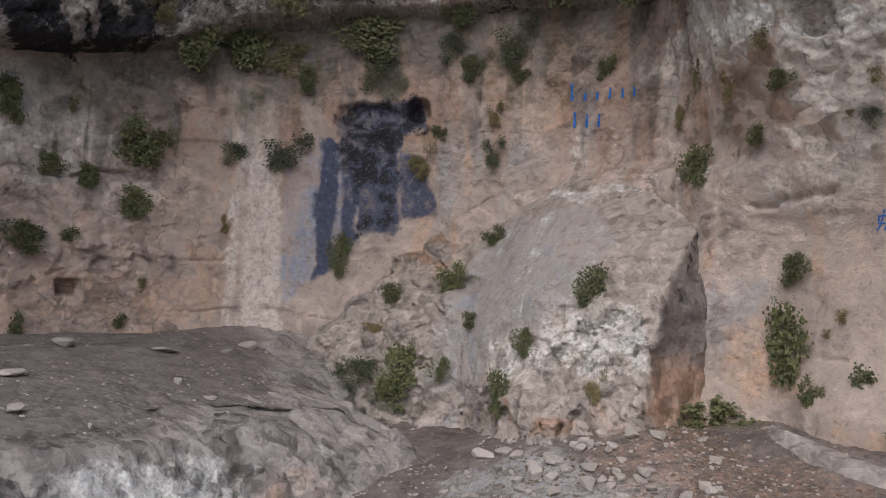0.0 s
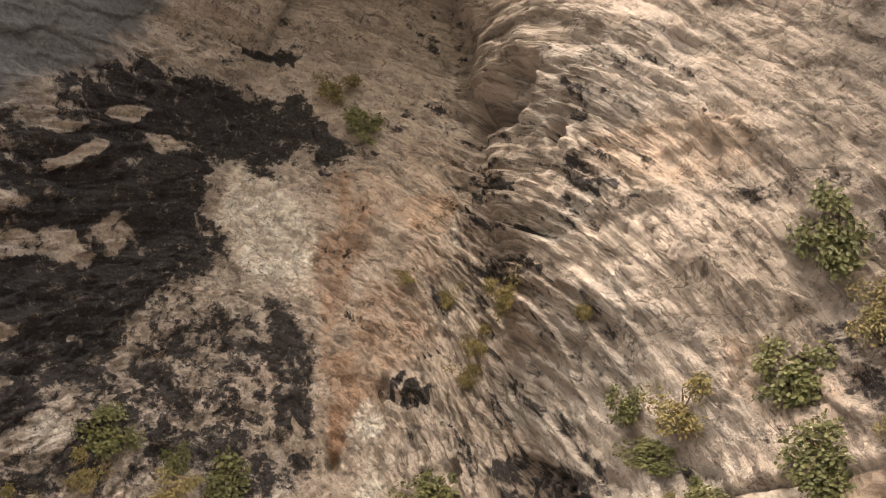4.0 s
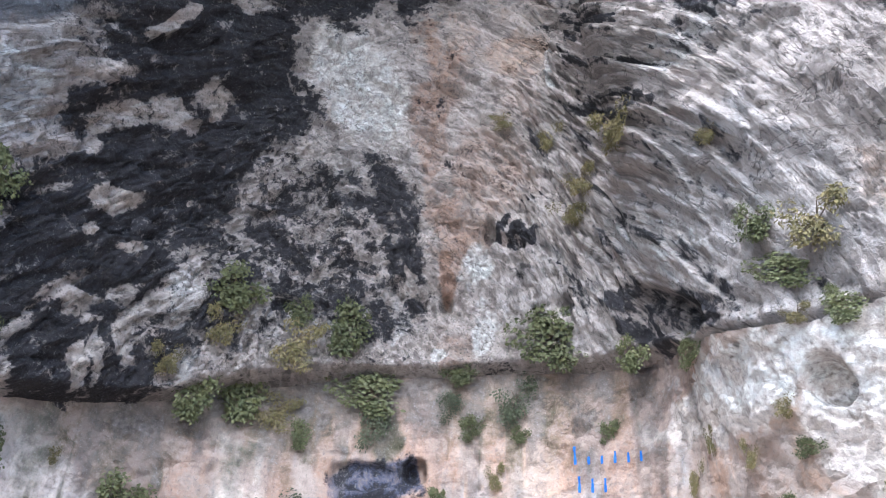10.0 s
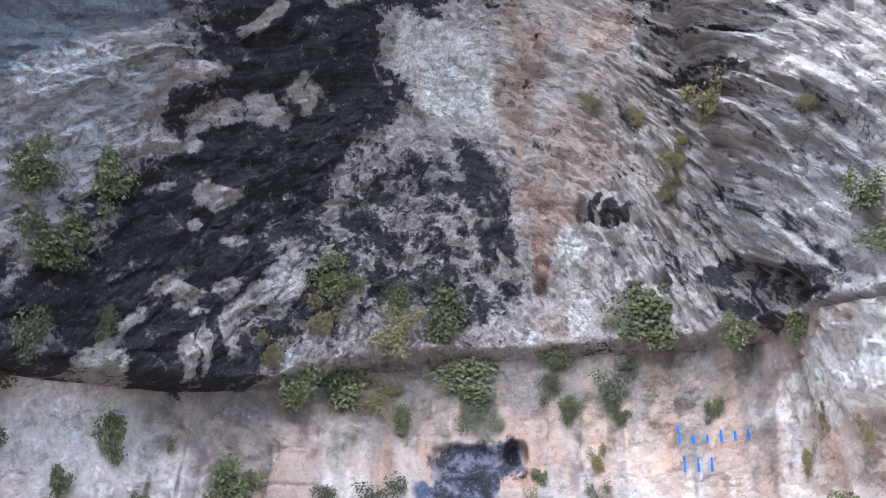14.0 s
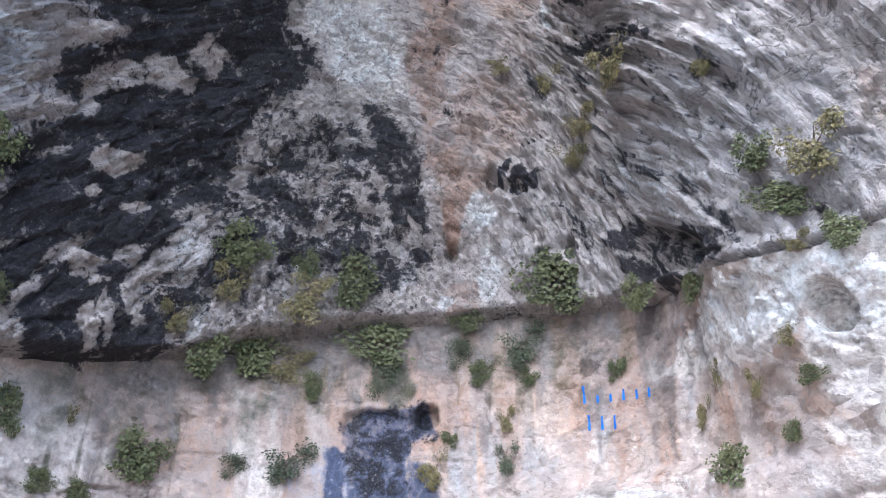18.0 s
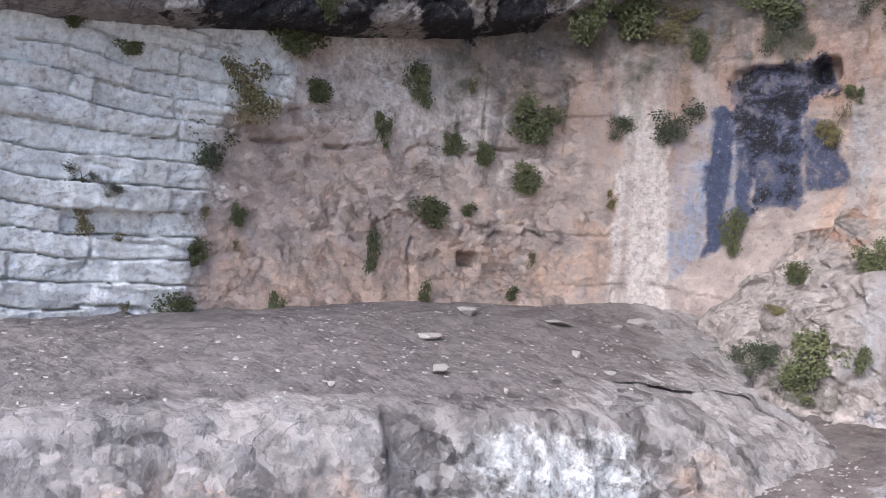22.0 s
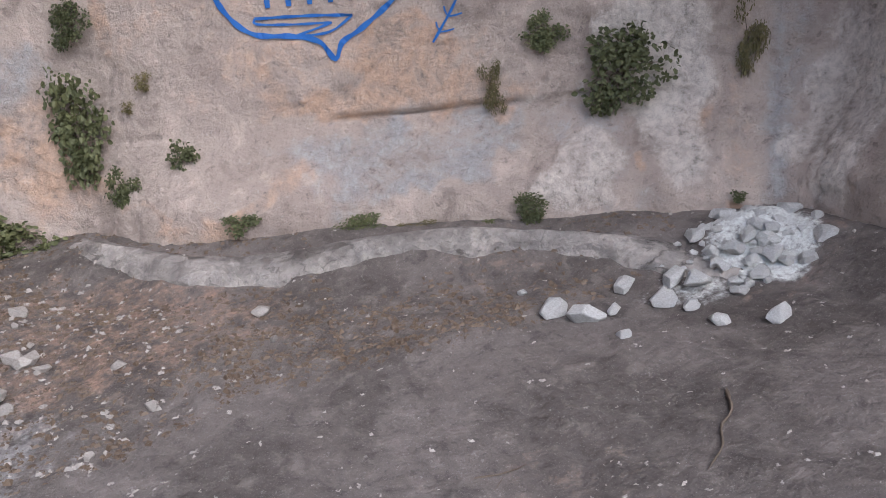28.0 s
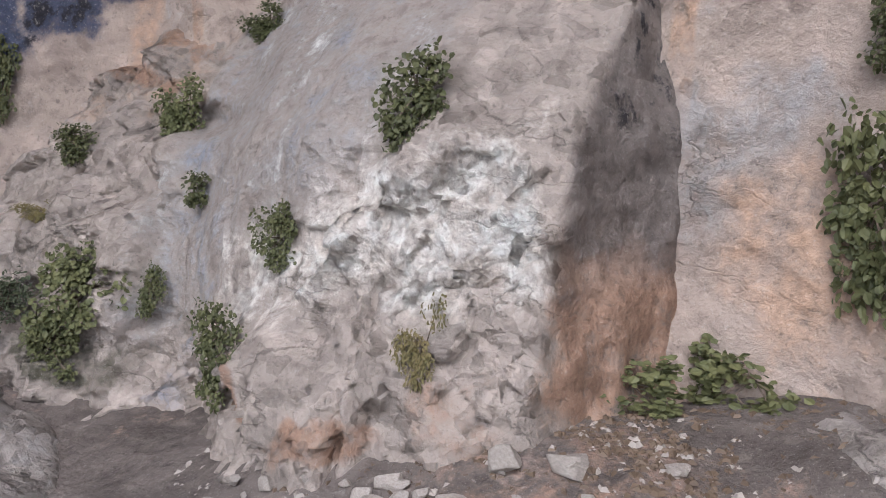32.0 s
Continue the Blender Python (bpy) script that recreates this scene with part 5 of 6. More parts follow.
ON_ROCK_A = [
    ("G", 8.02, 4.71, 0.51, 0.53), ("G", 8.77, 4.93, 0.42, 0.51), ("G", 8.5, 4.29, 0.69, 0.55), ("G", 8.62, 3.56, 0.31,
    0.44), ("G", 9.32, 3.88, 0.2, 0.32), ("G", 11.84, 5.07, 0.69, 0.58), ("D", 11.79, 4.65, 0.42, 0.47), ("G", 12.87, 5.04,
    0.36, 0.42), ("D", 12.85, 4.68, 0.58, 0.55), ("G", 13.45, 4.92, 0.58, 0.62), ("G", 15.75, 4.83, 0.76, 0.72), ("D", 17.91,
    6.32, 0.54, 0.54), ("D", 18.87, 5.57, 0.26, 0.22), ("D", 16.04, 6.99, 0.29, 0.35), ("D", 16.66, 6.34, 0.42, 0.39), ("D",
    16.28, 6.08, 0.42, 0.33), ("D", 15.27, 7.2, 0.3, 0.21), ("D", 11.26, 4.22, 0.34, 0.39), ("G", 11.74, 4.03, 0.57, 0.54),
    ("G", 14.72, 4.59, 0.43, 0.41)
]
ON_ROCK_B = [
    ("G", 16.86, 4.5, 0.39, 0.43), ("G", 20.6, 5.46, 0.54, 0.77), ("D", 20.67, 4.92, 0.43, 0.45), ("G", 19.88, 4.67, 0.58,
    0.55), ("G", 19.95, 4.1, 0.56, 0.49), ("D", 20.6, 4.08, 0.38, 0.44), ("G", 18.97, 4.74, 0.35, 0.38), ("D", 19.28, 4.56,
    0.52, 0.5), ("G", 19.04, 4.37, 0.54, 0.28), ("G", 19.3, 3.98, 0.37, 0.22), ("G", 19.23, 4.11, 0.23, 0.18), ("D", 19.06,
    4.02, 0.24, 0.18), ("G", 21.42, 4.76, 0.24, 0.38), ("G", 21.13, 3.96, 0.2, 0.39), ("D", 13.81, 9.65, 0.59, 0.56), ("G",
    14.41, 9.11, 0.58, 0.47)
]
ON_MASS_A = [
    ("G", -2.97, 2.11, 0.31, 0.26), ("G", -3.3, 1.65, 0.37, 0.38), ("G", -3.93, 1.49, 0.31, 0.23), ("D", -3.93, 1.14, 0.34,
    0.13), ("G", -2.94, 1.28, 0.18, 0.18), ("G", -1.69, 1.62, 0.36, 0.4), ("G", -2.25, 1.11, 0.22, 0.26), ("G", -3.16, 0.8,
    0.18, 0.25), ("G", -2.36, 0.75, 0.25, 0.32), ("G", -2.36, 0.56, 0.12, 0.13), ("D", -1.51, 0.82, 0.18, 0.3), ("L", -0.92,
    0.63, 0.36, 0.15), ("G", -3.53, 0.75, 0.5, 0.48), ("K", -4.01, 0.66, 0.45, 0.36), ("G", -3.59, 0.53, 0.37, 0.3), ("K",
    -4.33, 0.64, 0.32, 0.3)
]

for kind, s, z, w, h in ON_WALL_A + ON_WALL_B + ON_WALL_C + ON_WALL_D + ON_WALL_E:
    p, n = on_wall(s, z)
    plant(kind, p, n, w, h)
for kind, s, z, w, h in ON_ROCK_A + ON_ROCK_B:
    p, n = on_rock(s, z)
    plant(kind, p, n, w, h, -0.25)
for kind, x, z, w, h in ON_MASS_A:
    plant(kind, (x, float(buttress_form(np.array(x), np.array(z)) + buttress_relief(np.array(x), np.array(z))), z), (0.1, -1.0), w, h, 0.3)


# ---------------------------------------------------------------- stones
def stone_mesh(seed, material):
    """An angular stone from cut planes, one unit wide, resting at z = 0."""
    rng = random.Random(seed)
    bm = bmesh.new()
    bmesh.ops.create_cube(bm, size=1.0)
    for _ in range(15):
        n = Vector((rng.gauss(0, 1), rng.gauss(0, 1), rng.gauss(0, 0.9))).normalized()
        cut = bmesh.ops.bisect_plane(bm, geom=bm.verts[:] + bm.edges[:] + bm.faces[:], plane_co=n * rng.uniform(0.3, 0.46), plane_no=n, clear_outer=True)
        edges = [e for e in cut["geom_cut"] if isinstance(e, bmesh.types.BMEdge)]
        if edges:
            bmesh.ops.contextual_create(bm, geom=edges)
    bmesh.ops.bevel(bm, geom=bm.edges[:], offset=0.03, segments=1, affect="EDGES")
    low = min(v.co.z for v in bm.verts)
    wide = max(v.co.x for v in bm.verts) - min(v.co.x for v in bm.verts)
    high = max(v.co.z for v in bm.verts) - low
    for v in bm.verts:
        v.co = Vector((v.co.x / wide, v.co.y / wide, (v.co.z - low) / high))
    me = bpy.data.meshes.new("stone")
    bm.to_mesh(me)
    bm.free()
    me.materials.append(material)
    return me


STONE_MESHES = [stone_mesh(40 + n, STONE) for n in range(9)]
WHITE_MESHES = [stone_mesh(70 + n, STONE_WHITE) for n in range(6)]
STONE_RNG = random.Random(5)


def stone(x, y, z, wide, high, meshes, label, group, sink=0.15):
    ob = new("stone", meshes[STONE_RNG.randrange(len(meshes))])
    deep = wide * STONE_RNG.uniform(0.55, 0.9)
    m = pose(x, y, z - sink * high, STONE_RNG.uniform(-9, 9), STONE_RNG.uniform(-9, 9), STONE_RNG.uniform(-35, 35) + 180 * STONE_RNG.randrange(2))
    ob.matrix_basis = m @ Matrix.Diagonal((wide, deep, high, 1))
    return tagged(ob, label, "stone", group)



# Stones: x, y, breadth, height.
STONES_BY_THE_MASS = [
    (-2.32, 5.75, 0.24, 0.08), (-1.69, 5.61, 0.19, 0.07), (-1.65, 5.4, 0.13, 0.08), (-1.97, 5.86, 0.08, 0.06), (-1.27, 5.37,
    0.1, 0.07), (-2.11, 5.54, 0.11, 0.05), (-0.64, 5.05, 0.13, 0.1), (-1.2, 5.96, 0.16, 0.09), (-1.02, 5.96, 0.16, 0.07),
    (-0.57, 5.79, 0.11, 0.06), (-0.71, 6.1, 0.1, 0.04), (-0.15, 5.09, 0.09, 0.04), (-0.81, 4.32, 0.12, 0.09), (-1.69, 4.56,
    0.13, 0.06), (-0.04, 4.7, 0.06, 0.05), (0.52, 4.98, 0.05, 0.04), (0.87, 4.49, 0.06, 0.04), (0.52, 5.23, 0.12, 0.06),
    (-1.79, 5.26, 0.12, 0.04), (-2.11, 5.02, 0.12, 0.06), (-2.35, 5.3, 0.07, 0.05), (-1.55, 5.86, 0.12, 0.06), (-1.3, 5.79,
    0.12, 0.06), (-1.65, 6.14, 0.08, 0.06)
]
STONES_BESIDE = [
    (-1.37, 5.4, 0.11, 0.04), (-1.06, 5.16, 0.14, 0.05), (-0.92, 5.3, 0.11, 0.04), (-0.29, 4.49, 0.05, 0.04), (-0.46, 5.23,
    0.11, 0.04), (-0.6, 4.35, 0.06, 0.04)
]
STONES_IN_FRONT = [
    (-1.41, 5.54, 0.13, 0.05), (-0.71, 4.07, 0.13, 0.07), (-0.85, 3.93, 0.08, 0.09), (-0.64, 3.83, 0.1, 0.08), (-0.43, 3.76,
    0.1, 0.06), (-0.85, 3.65, 0.13, 0.07), (-0.67, 3.55, 0.09, 0.04), (-1.06, 3.76, 0.09, 0.07), (-0.43, 3.37, 0.05, 0.05),
    (-0.53, 4.11, 0.1, 0.05), (-0.22, 3.79, 0.08, 0.03), (0.06, 3.58, 0.09, 0.03), (0.31, 3.27, 0.07, 0.04), (0.62, 3.13,
    0.03, 0.03), (1.18, 3.06, 0.08, 0.05), (1.43, 2.46, 0.06, 0.03), (2.02, 2.85, 0.06, 0.03), (1.81, 2.57, 0.05, 0.03),
    (-0.95, 4.95, 0.15, 0.04)
]
WHITE_STONES = [
    (2.34, 4.46, 0.11, 0.08), (2.2, 4.35, 0.13, 0.06), (2.13, 4.56, 0.13, 0.05), (1.81, 4.42, 0.18, 0.08), (1.74, 4.56, 0.15,
    0.07), (1.95, 4.39, 0.08, 0.05), (2.27, 4.25, 0.09, 0.03), (2.44, 3.9, 0.12, 0.07), (2.27, 4.07, 0.1, 0.05), (1.88, 4.21,
    0.07, 0.03), (1.71, 4.81, 0.05, 0.03), (2.55, 4.28, 0.09, 0.05), (2.72, 4.39, 0.1, 0.06), (2.85, 4.42, 0.11, 0.07),
    (2.73, 4.49, 0.09, 0.06), (2.55, 4.39, 0.08, 0.05)
]
STONES_ON_BENCH = [
    (-5.86, 4.8, 0.22, 0.08), (-5.15, 6.36, 0.17, 0.09), (-5.09, 5.98, 0.09, 0.05), (-5.38, 5.46, 0.31, 0.04), (-4.59, 4.84,
    0.07, 0.05), (-5.24, 3.83, 0.18, 0.04), (-4.5, 3.29, 0.12, 0.06), (-6.37, 6.19, 0.07, 0.05), (-4.46, 2.4, 0.05, 0.03),
    (-5.09, 2.09, 0.05, 0.03), (-4.22, 4.78, 0.1, 0.03), (-4.07, 3.51, 0.05, 0.03)
]

for x, y, w, h in STONES_BY_THE_MASS + STONES_BESIDE:
    stone(x, y, on_ground(x, y), w * 0.8, h * 0.95, STONE_MESHES, "angular pale grey limestone rubble stone on the earth", "rubble before the rock mass")
for x, y, w, h in STONES_IN_FRONT:
    stone(x, y, on_ground(x, y), w, h * 1.1, STONE_MESHES, "loose pale limestone stone half sunk in earth", "loose stones on the floor")
for x, y, w, h in WHITE_STONES:
    stone(x, y, on_ground(x, y), w, h * 1.2, WHITE_MESHES, "bright white broken limestone block by the wall", "white broken stones")
for x, y, w, h in STONES_ON_BENCH:
    stone(x, y, bench_top(x, y), w, h * 1.1, STONE_MESHES, "pale flat stone lying on the rock bench", "stones on the bench")
for n in range(150):
    a, r = STONE_RNG.uniform(0, 6.28), STONE_RNG.random() ** 0.6
    x, y = -1.45 + 1.0 * r * math.cos(a), 5.2 + 0.95 * r * math.sin(a)
    w = 0.03 + 0.09 * STONE_RNG.random() ** 2.6
    stone(x, y, on_ground(x, y), w, w * STONE_RNG.uniform(0.5, 1.0), STONE_MESHES, "small angular limestone chip in the rubble", "rubble before the rock mass")
for n in range(70):
    a, r = STONE_RNG.uniform(0, 6.28), STONE_RNG.random() ** 0.7
    x, y = 2.72 + 0.5 * r * math.cos(a), 4.42 + 0.28 * r * math.sin(a)
    w = 0.04 + 0.1 * STONE_RNG.random() ** 2
    stone(x, y, on_ground(x, y) + 0.12 * (1 - r), w, w * 0.6, WHITE_MESHES, "white broken limestone chip in a heap", "white broken stones", 0.3)


def scatter(name, label, count, seed, material, size, where, low, flat=0.6, category="gravel", even=3):
    """Countless little chips, as one mesh. where: gives x, y and z for two chances."""
    rng = random.Random(seed)
    verts, faces = [], []
    for _ in range(count):
        p = where(rng)
        if p is None:
            continue
        r = low + (size - low) * rng.random() ** even
        turn, k = rng.uniform(0, 6.28), len(verts)
        c, s = math.cos(turn) * r, math.sin(turn) * r
        w, h = rng.uniform(0.45, 0.9), r * flat * rng.uniform(0.5, 1)
        x, y, z = p
        verts += [(x + c, y + s, z), (x - s * w, y + c * w, z), (x - c, y - s, z), (x + s * w, y - c * w, z),
                  (x + c * 0.5, y + s * 0.5, z + h), (x - s * w * 0.6, y + c * w * 0.6, z + h * 0.8), (x - c * 0.45, y - s * 0.45, z + h)]
        faces += [(k, k + 1, k + 5, k + 4), (k + 1, k + 2, k + 6, k + 5), (k + 2, k + 3, k + 6), (k + 3, k, k + 4), (k + 3, k + 4, k + 5, k + 6)]
    ob = new(name, mesh_from(name, verts, faces, material))
    return tagged(ob, label, category, kind="stuff")


def floor_spot(cx, cy, rx, ry, power=0.5):
    def where(rng):
        a, r = rng.uniform(0, 6.28), rng.random() ** power
        x, y = cx + rx * r * math.cos(a), cy + ry * r * math.sin(a)
        if not -7.3 < x < 5.2 or not -2.8 < y < 8:
            return None
        return x, y, on_floor(x, y) - 0.004
    return where


GROUND_Z = GZ


def on_floor(x, y):
    i, j = int((x + 7.5) / 0.035), int((y + 3.0) / 0.035)
    return float(GROUND_Z[i, j])


def bench_spot(rng):
    i, j = rng.randrange(20, len(EDGE) - 40), 46 + int(rng.random() * 100)
    x, y, z = BENCH_AT[i, j] + (BENCH_AT[i, j + 1] - BENCH_AT[i, j]) * rng.random()
    return float(x), float(y), float(z) - 0.003


scatter("rubble_chips", "pale angular limestone chips over the earth", 7000, 1, STONE, 0.028, floor_spot(-1.35, 5.1, 1.7, 1.5), 0.005, 0.7)
scatter("gravel", "fine pale grit over the trodden earth", 13000, 2, STONE, 0.022, floor_spot(0.3, 3.4, 3.2, 2.6), 0.003)
scatter("gravel", "pale grit strewn over the rock bench", 4200, 3, STONE, 0.026, bench_spot, 0.004)
scatter("leaf_litter", "brown dry leaf litter before the wall", 9000, 4, LEAF_BROWN, 0.03, floor_spot(-0.6, 5.5, 1.5, 1.1), 0.01, 0.6, "leaf litter", 1.3)
scatter("leaf_litter", "brown dry leaf litter along the wall's foot", 3000, 5, LEAF_BROWN, 0.03, floor_spot(1.3, 4.85, 1.3, 0.35), 0.01, 0.6, "leaf litter", 1.3)


# ---------------------------------------------------------------- the smooth ledge at the foot of the painted wall
LEDGE, LEDGE_S = smooth_line([(-0.32, 6.42), (-0.02, 6.0), (0.35, 5.66), (0.8, 5.52), (1.3, 5.42), (1.9, 5.1), (2.4, 4.62), (2.6, 4.3)], 0.03)
LT = np.gradient(LEDGE, axis=0)
LT /= np.linalg.norm(LT, axis=1)[:, None]
LN = np.stack([LT[:, 1], -LT[:, 0]], 1)
prof = np.linspace(0, 1, 24)
rise = np.interp(np.linspace(0, 1, len(LEDGE)), [0, 0.12, 0.5, 0.75, 1], [0.0, 0.05, 0.045, 0.06, 0.07])[:, None]
across = np.interp(prof, [0, 0.5, 0.62, 1], [-0.13, 0.0, 0.03, 0.1])[None] + 0.03 * fbm(LEDGE_S[:, None] * 2, prof[None] * 2, 101)
up = np.interp(prof, [0, 0.3, 0.5, 0.62, 1], [-0.3, 0.6, 1.0, 0.9, -0.6])[None] * rise + 0.012 * fbm(LEDGE_S[:, None] * 4, prof[None] * 5, 102)
lx, ly = LEDGE[:, :1] + LN[:, :1] * across, LEDGE[:, 1:] + LN[:, 1:] * across
lz = ground_height(lx, ly) + up
ledge_ob = new("rock_ledge", grid_mesh("rock_ledge", np.stack([lx, ly, lz], -1), ROCK_BENCH, {"earth": 0.8 * step(0.4, 0.2, prof)[None] + 0.3 * fbm(lx * 3, ly * 3, 103), "cream": 0.22 * step(0.35, 0.5, prof)[None] + 0 * lx}))
tagged(ledge_ob, "low smooth grey rock ledge at the wall's foot", "rock ledge", kind="structure")


# ---------------------------------------------------------------- a fallen stick
def stick(points, thick):
    line, _ = smooth_line(points, 0.04)
    verts, faces = [], []
    for n, (x, y) in enumerate(line):
        z = on_floor(x, y) + thick
        r = thick * (1 - 0.6 * n / len(line)) * (1 + 0.25 * math.sin(n * 2.3))
        verts += [(x + r * math.cos(g), y + 0.3 * r * math.cos(g), z + r * math.sin(g)) for g in (0, 1.57, 3.14, 4.71)]
        if n:
            k = 4 * n
            faces += [(k - 4 + i, k - 4 + (i + 1) % 4, k + (i + 1) % 4, k + i) for i in range(4)]
    ob = new("stick", mesh_from("stick", verts, faces, WOOD, True))
    return tagged(ob, "thin bare grey-brown stick lying on the earth", "stick")


stick([(1.95, 3.65), (1.86, 3.52), (1.78, 3.48), (1.7, 3.38), (1.57, 3.3)], 0.012)
stick([(0.95, 3.75), (1.05, 3.72), (1.16, 3.74)], 0.005)
stick([(0.55, 3.3), (0.66, 3.36), (0.75, 3.34)], 0.004)
STICK_RNG = random.Random(21)
for cx, cy, count in ((1.0, 3.6, 7), (-0.3, 5.3, 9), (-1.2, 4.9, 5)):
    for _ in range(count):
        x, y, turn, long = cx + STICK_RNG.gauss(0, 0.4), cy + STICK_RNG.gauss(0, 0.3), STICK_RNG.uniform(-0.7, 0.7), STICK_RNG.uniform(0.05, 0.13)
        dx, dy = long * math.cos(turn), long * math.sin(turn)
        stick([(x - dx, y - dy), (x + 0.02, y + 0.015), (x + dx, y + dy)], 0.0035)


# ---------------------------------------------------------------- blue paint on the wall
def stroke(name, parent, points, wide=0.02, label="", gap=0.02):
    """A brush stroke through places on the wall (along, up)."""
    line, _ = smooth_line(points, gap)
    d = np.gradient(line, axis=0)
    d /= np.linalg.norm(d, axis=1)[:, None] + 1e-9
    n = np.stack([-d[:, 1], d[:, 0]], 1) * (wide / 2) * (1 + 0.2 * np.sin(np.arange(len(line)) * 0.9))[:, None]
    a, b = line + n, line - n
    verts = np.concatenate([on_wall(a[:, 0], a[:, 1], 0.011)[0], on_wall(b[:, 0], b[:, 1], 0.011)[0]])
    k = len(line)
    return part(name, mesh_from(name, verts, [(i, i + 1, k + i + 1, k + i) for i in range(k - 1)], PAINT), parent, label)


def bars(parent, s0, z0, s1, z1, heights, wide):
    """One plain upright bar for each sign of a word."""
    for n, h in enumerate(heights):
        f = (n + 0.5) / len(heights)
        s, z = s0 + (s1 - s0) * f, z0 + (z1 - z0) * f
        stroke("bar", parent, [(s, z), (s, z + h / 2), (s, z + h)], wide)


def heart_line(cs, cz, w, h, turns=24):
    """A heart's outline, its tip below."""
    out = []
    for n in range(turns + 1):
        a = 2 * math.pi * n / turns
        x = 16 * math.sin(a) ** 3
        y = 13 * math.cos(a) - 5 * math.cos(2 * a) - 2 * math.cos(3 * a) - math.cos(4 * a)
        out.append((cs + x / 32 * w, cz + (y + 2.5) / 29 * h))
    return out


art = thing("heart_painting", "blue painted heart pierced by an arrow", "wall painting")
HEART = [(20.08, 2.32), (20.18, 2.44), (20.36, 2.51), (20.54, 2.49), (20.67, 2.38), (20.7, 2.22), (20.63, 2.06), (20.46, 1.86), (20.25, 1.7),
         (20.13, 1.63), (20.08, 1.54), (20.0, 1.64), (19.86, 1.68), (19.64, 1.71), (19.5, 1.84), (19.42, 2.04), (19.42, 2.22), (19.51, 2.37), (19.7, 2.48),
         (19.9, 2.49), (20.02, 2.42), (20.08, 2.32)]
stroke("heart_outline", art, HEART, 0.028)
stroke("small_heart", art, heart_line(19.91, 2.33, 0.2, 0.18), 0.014)
stroke("small_heart", art, heart_line(20.48, 2.31, 0.26, 0.2), 0.014)
stroke("arrow_shaft", art, [(20.71, 2.31), (20.85, 2.325), (20.99, 2.33)], 0.012)
stroke("arrow_shaft", art, [(20.71, 2.26), (20.85, 2.28), (20.93, 2.28)], 0.012)
stroke("arrow_head", art, [(20.9, 2.36), (20.96, 2.34), (21.01, 2.32), (20.96, 2.28), (20.92, 2.25)], 0.012)
for n in range(5):
    stroke("feather", art, [(19.22 + 0.045 * n, 2.12), (19.25 + 0.045 * n, 2.18), (19.28 + 0.045 * n, 2.27)], 0.009)
stroke("arrow_tail", art, [(19.24, 2.22), (19.33, 2.23), (19.42, 2.235)], 0.009)
stroke("arrow_tail", art, [(19.23, 2.17), (19.33, 2.175), (19.42, 2.18)], 0.009)
stroke("arrow_tail", art, [(19.23, 2.17), (19.235, 2.2), (19.24, 2.23)], 0.009)
for z, s0, s1 in ((2.1, 19.7, 20.36), (1.79, 19.66, 20.2)):
    stroke("flourish", art, [(s0, z), (s0 + 0.3, z - 0.005), (s1, z - 0.02)], 0.016)
    stroke("flourish", art, [(s0, z), (s0 + 0.01, z - 0.03), (s0 + 0.2, z - 0.045), (s0 + 0.42, z - 0.05)], 0.013)
    stroke("flourish", art, [(s0 + 0.42, z - 0.05), (s0 + 0.32, z - 0.08), (s0 + 0.2, z - 0.11)], 0.013)
    stroke("flourish", art, [(s0 + 0.2, z - 0.11), (s0 + 0.4, z - 0.1), (s1, z - 0.02)], 0.013)
for cs, cz, r in ((20.32, 1.985, 0.07), (20.46, 2.03, 0.065)):
    stroke("ring", art, [(cs + r * math.cos(a * 0.785), cz + r * 0.62 * math.sin(a * 0.785)) for a in range(9)], 0.014)
bars(art, 19.64, 2.14, 20.46, 2.17, (0.15, 0.07, 0.07, 0.1, 0.075, 0.075), 0.026)
bars(art, 19.68, 1.84, 20.26, 1.85, (0.16, 0.07, 0.13, 0.09, 0.08), 0.026)

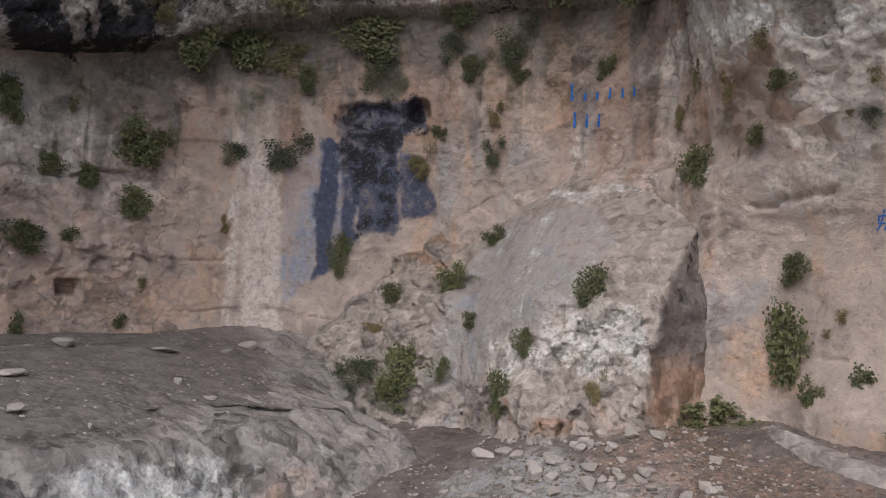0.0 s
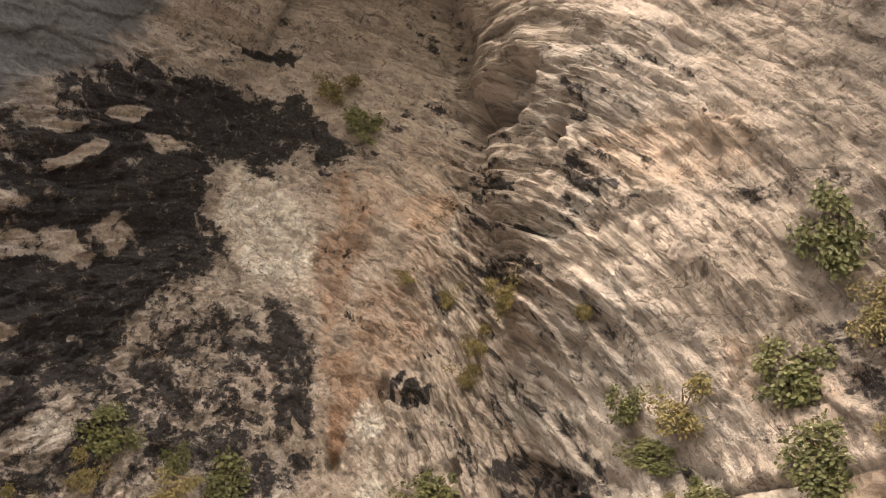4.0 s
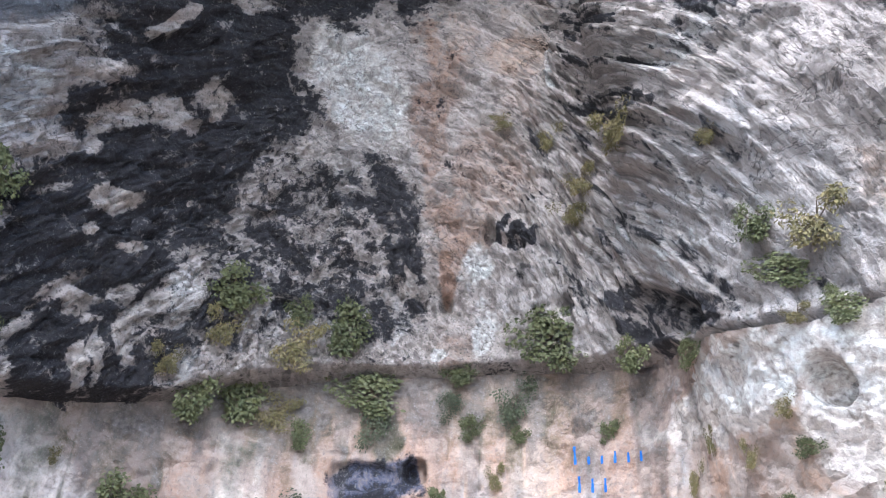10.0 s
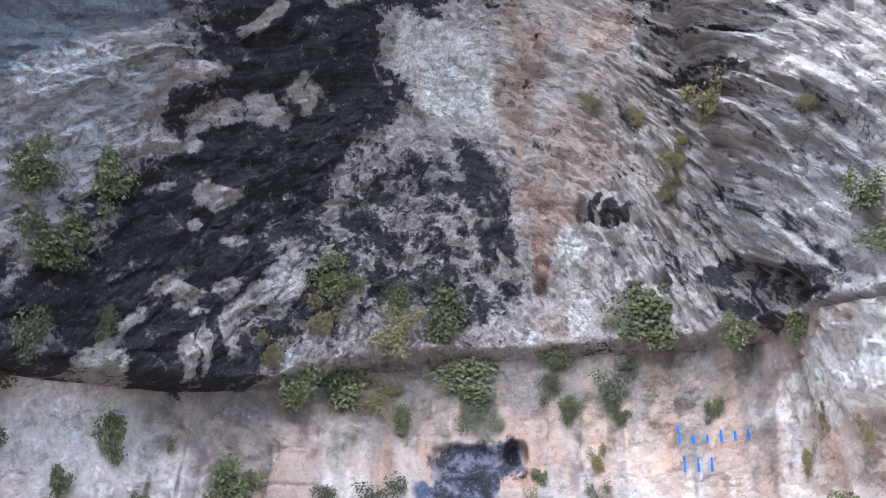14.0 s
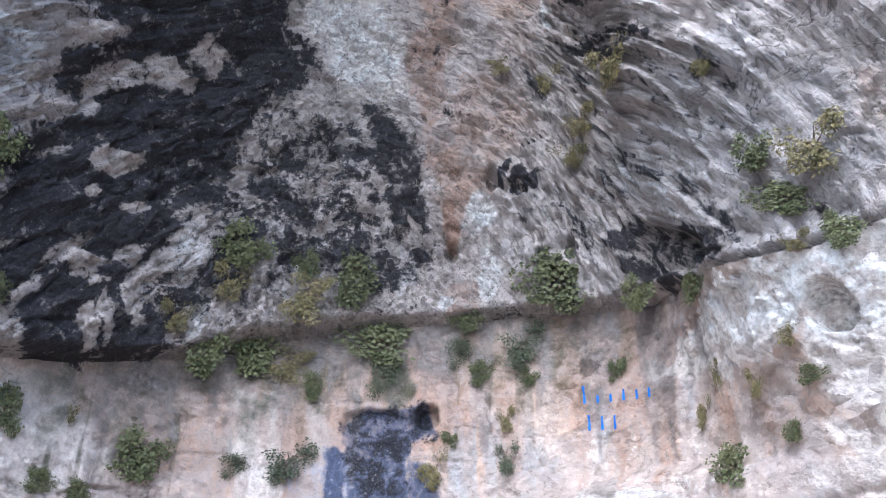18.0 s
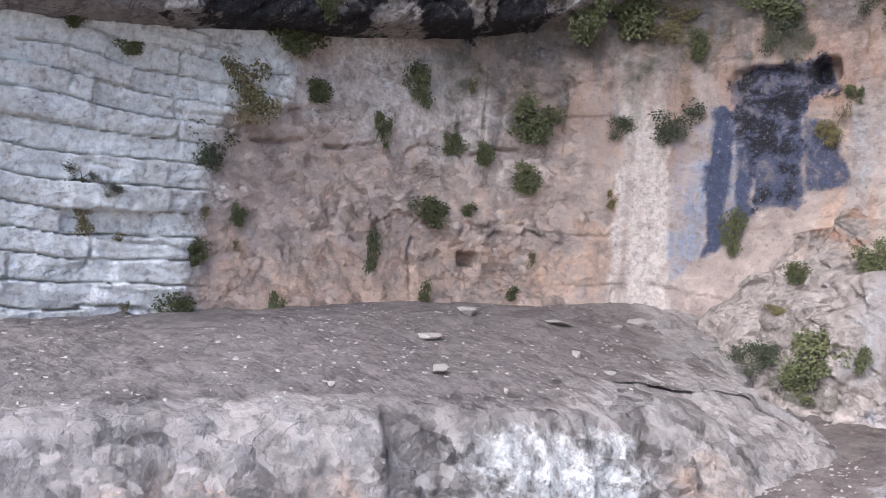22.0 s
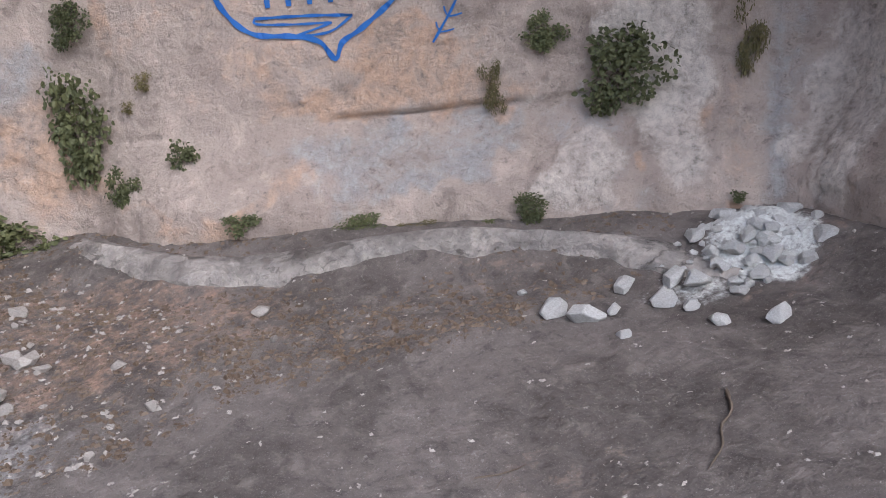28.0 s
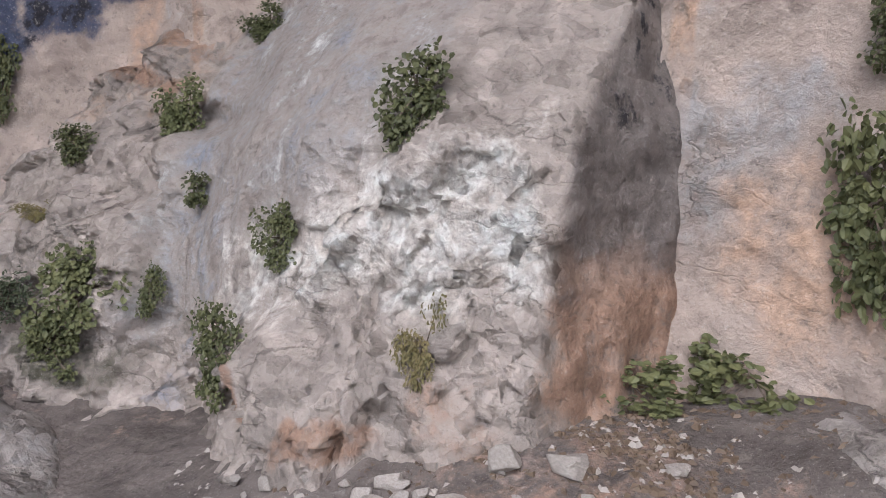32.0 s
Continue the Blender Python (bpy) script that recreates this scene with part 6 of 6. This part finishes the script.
rose = thing("rose_painting", "blue painted rose with a thorny stem", "wall painting")
stroke("bloom", rose, [(20.95, 2.1), (20.92, 2.17), (20.86, 2.17), (20.8, 2.1), (20.78, 2.0), (20.83, 1.91), (20.9, 1.93), (20.96, 2.03), (20.97, 2.13), (20.94, 2.19)], 0.014)
stroke("swirl", rose, [(20.88, 2.12), (20.91, 2.14), (20.93, 2.11), (20.9, 2.08), (20.86, 2.1), (20.87, 2.15)], 0.01)
stroke("stem", rose, [(20.83, 1.91), (20.76, 1.77), (20.63, 1.58)], 0.014)
for s, z in ((20.79, 1.83), (20.73, 1.72), (20.68, 1.64)):
    stroke("thorn", rose, [(s, z), (s + 0.04, z + 0.003), (s + 0.08, z + 0.012)], 0.008)
    stroke("thorn", rose, [(s, z), (s - 0.015, z + 0.03), (s - 0.02, z + 0.06)], 0.008)

face_art = thing("smiling_circle_painting", "blue painted circle with dots and a curve", "wall painting")
stroke("circle", face_art, [(21.07 + 0.1 * math.cos(a * 0.524), 2.64 + 0.125 * math.sin(a * 0.524)) for a in range(13)], 0.018)
stroke("curve", face_art, [(21.0, 2.62), (21.04, 2.58), (21.08, 2.57), (21.13, 2.62)], 0.013)
stroke("dot", face_art, [(21.03, 2.67), (21.03, 2.68), (21.03, 2.695)], 0.016)
stroke("dot", face_art, [(21.1, 2.68), (21.1, 2.69), (21.1, 2.705)], 0.016)

word = thing("painted_word", "blue hand-painted word with an underline", "wall writing")
letters = bpy.data.curves.new("letters", "FONT")
letters.body, letters.size, letters.space_character = "Japonummm", 0.165, 1.18
holder = new("letters", letters)
flat_letters = bpy.data.meshes.new_from_object(holder)
bpy.data.objects.remove(holder)
co = np.zeros(len(flat_letters.vertices) * 3)
flat_letters.vertices.foreach_get("co", co)
co = co.reshape(-1, 3)
span = co[:, 0].max()
ls, lh = 19.9 + co[:, 0] / span * 1.0, 2.575 + co[:, 1] * 0.85 + 0.07 * co[:, 0] / span
flat_letters.vertices.foreach_set("co", on_wall(ls, lh, 0.012)[0].reshape(-1))
flat_letters.materials.clear()
flat_letters.materials.append(PAINT)
flat_letters.update()
part("letters", flat_letters, word)
stroke("underline", word, [(20.02, 2.535), (20.4, 2.56), (20.82, 2.575)], 0.016)
stroke("underline", word, [(20.05, 2.515), (20.4, 2.535), (20.83, 2.55)], 0.009)
stroke("underline", word, [(20.78, 2.53), (20.81, 2.56), (20.85, 2.6)], 0.009)

high = thing("painted_word", "blue hand-painted strokes high on the wall", "wall writing")
bars(high, 15.88, 3.58, 16.76, 3.54, (0.19, 0.09, 0.09, 0.13, 0.1, 0.1), 0.026)
bars(high, 15.92, 3.3, 16.34, 3.28, (0.17, 0.14, 0.15), 0.026)
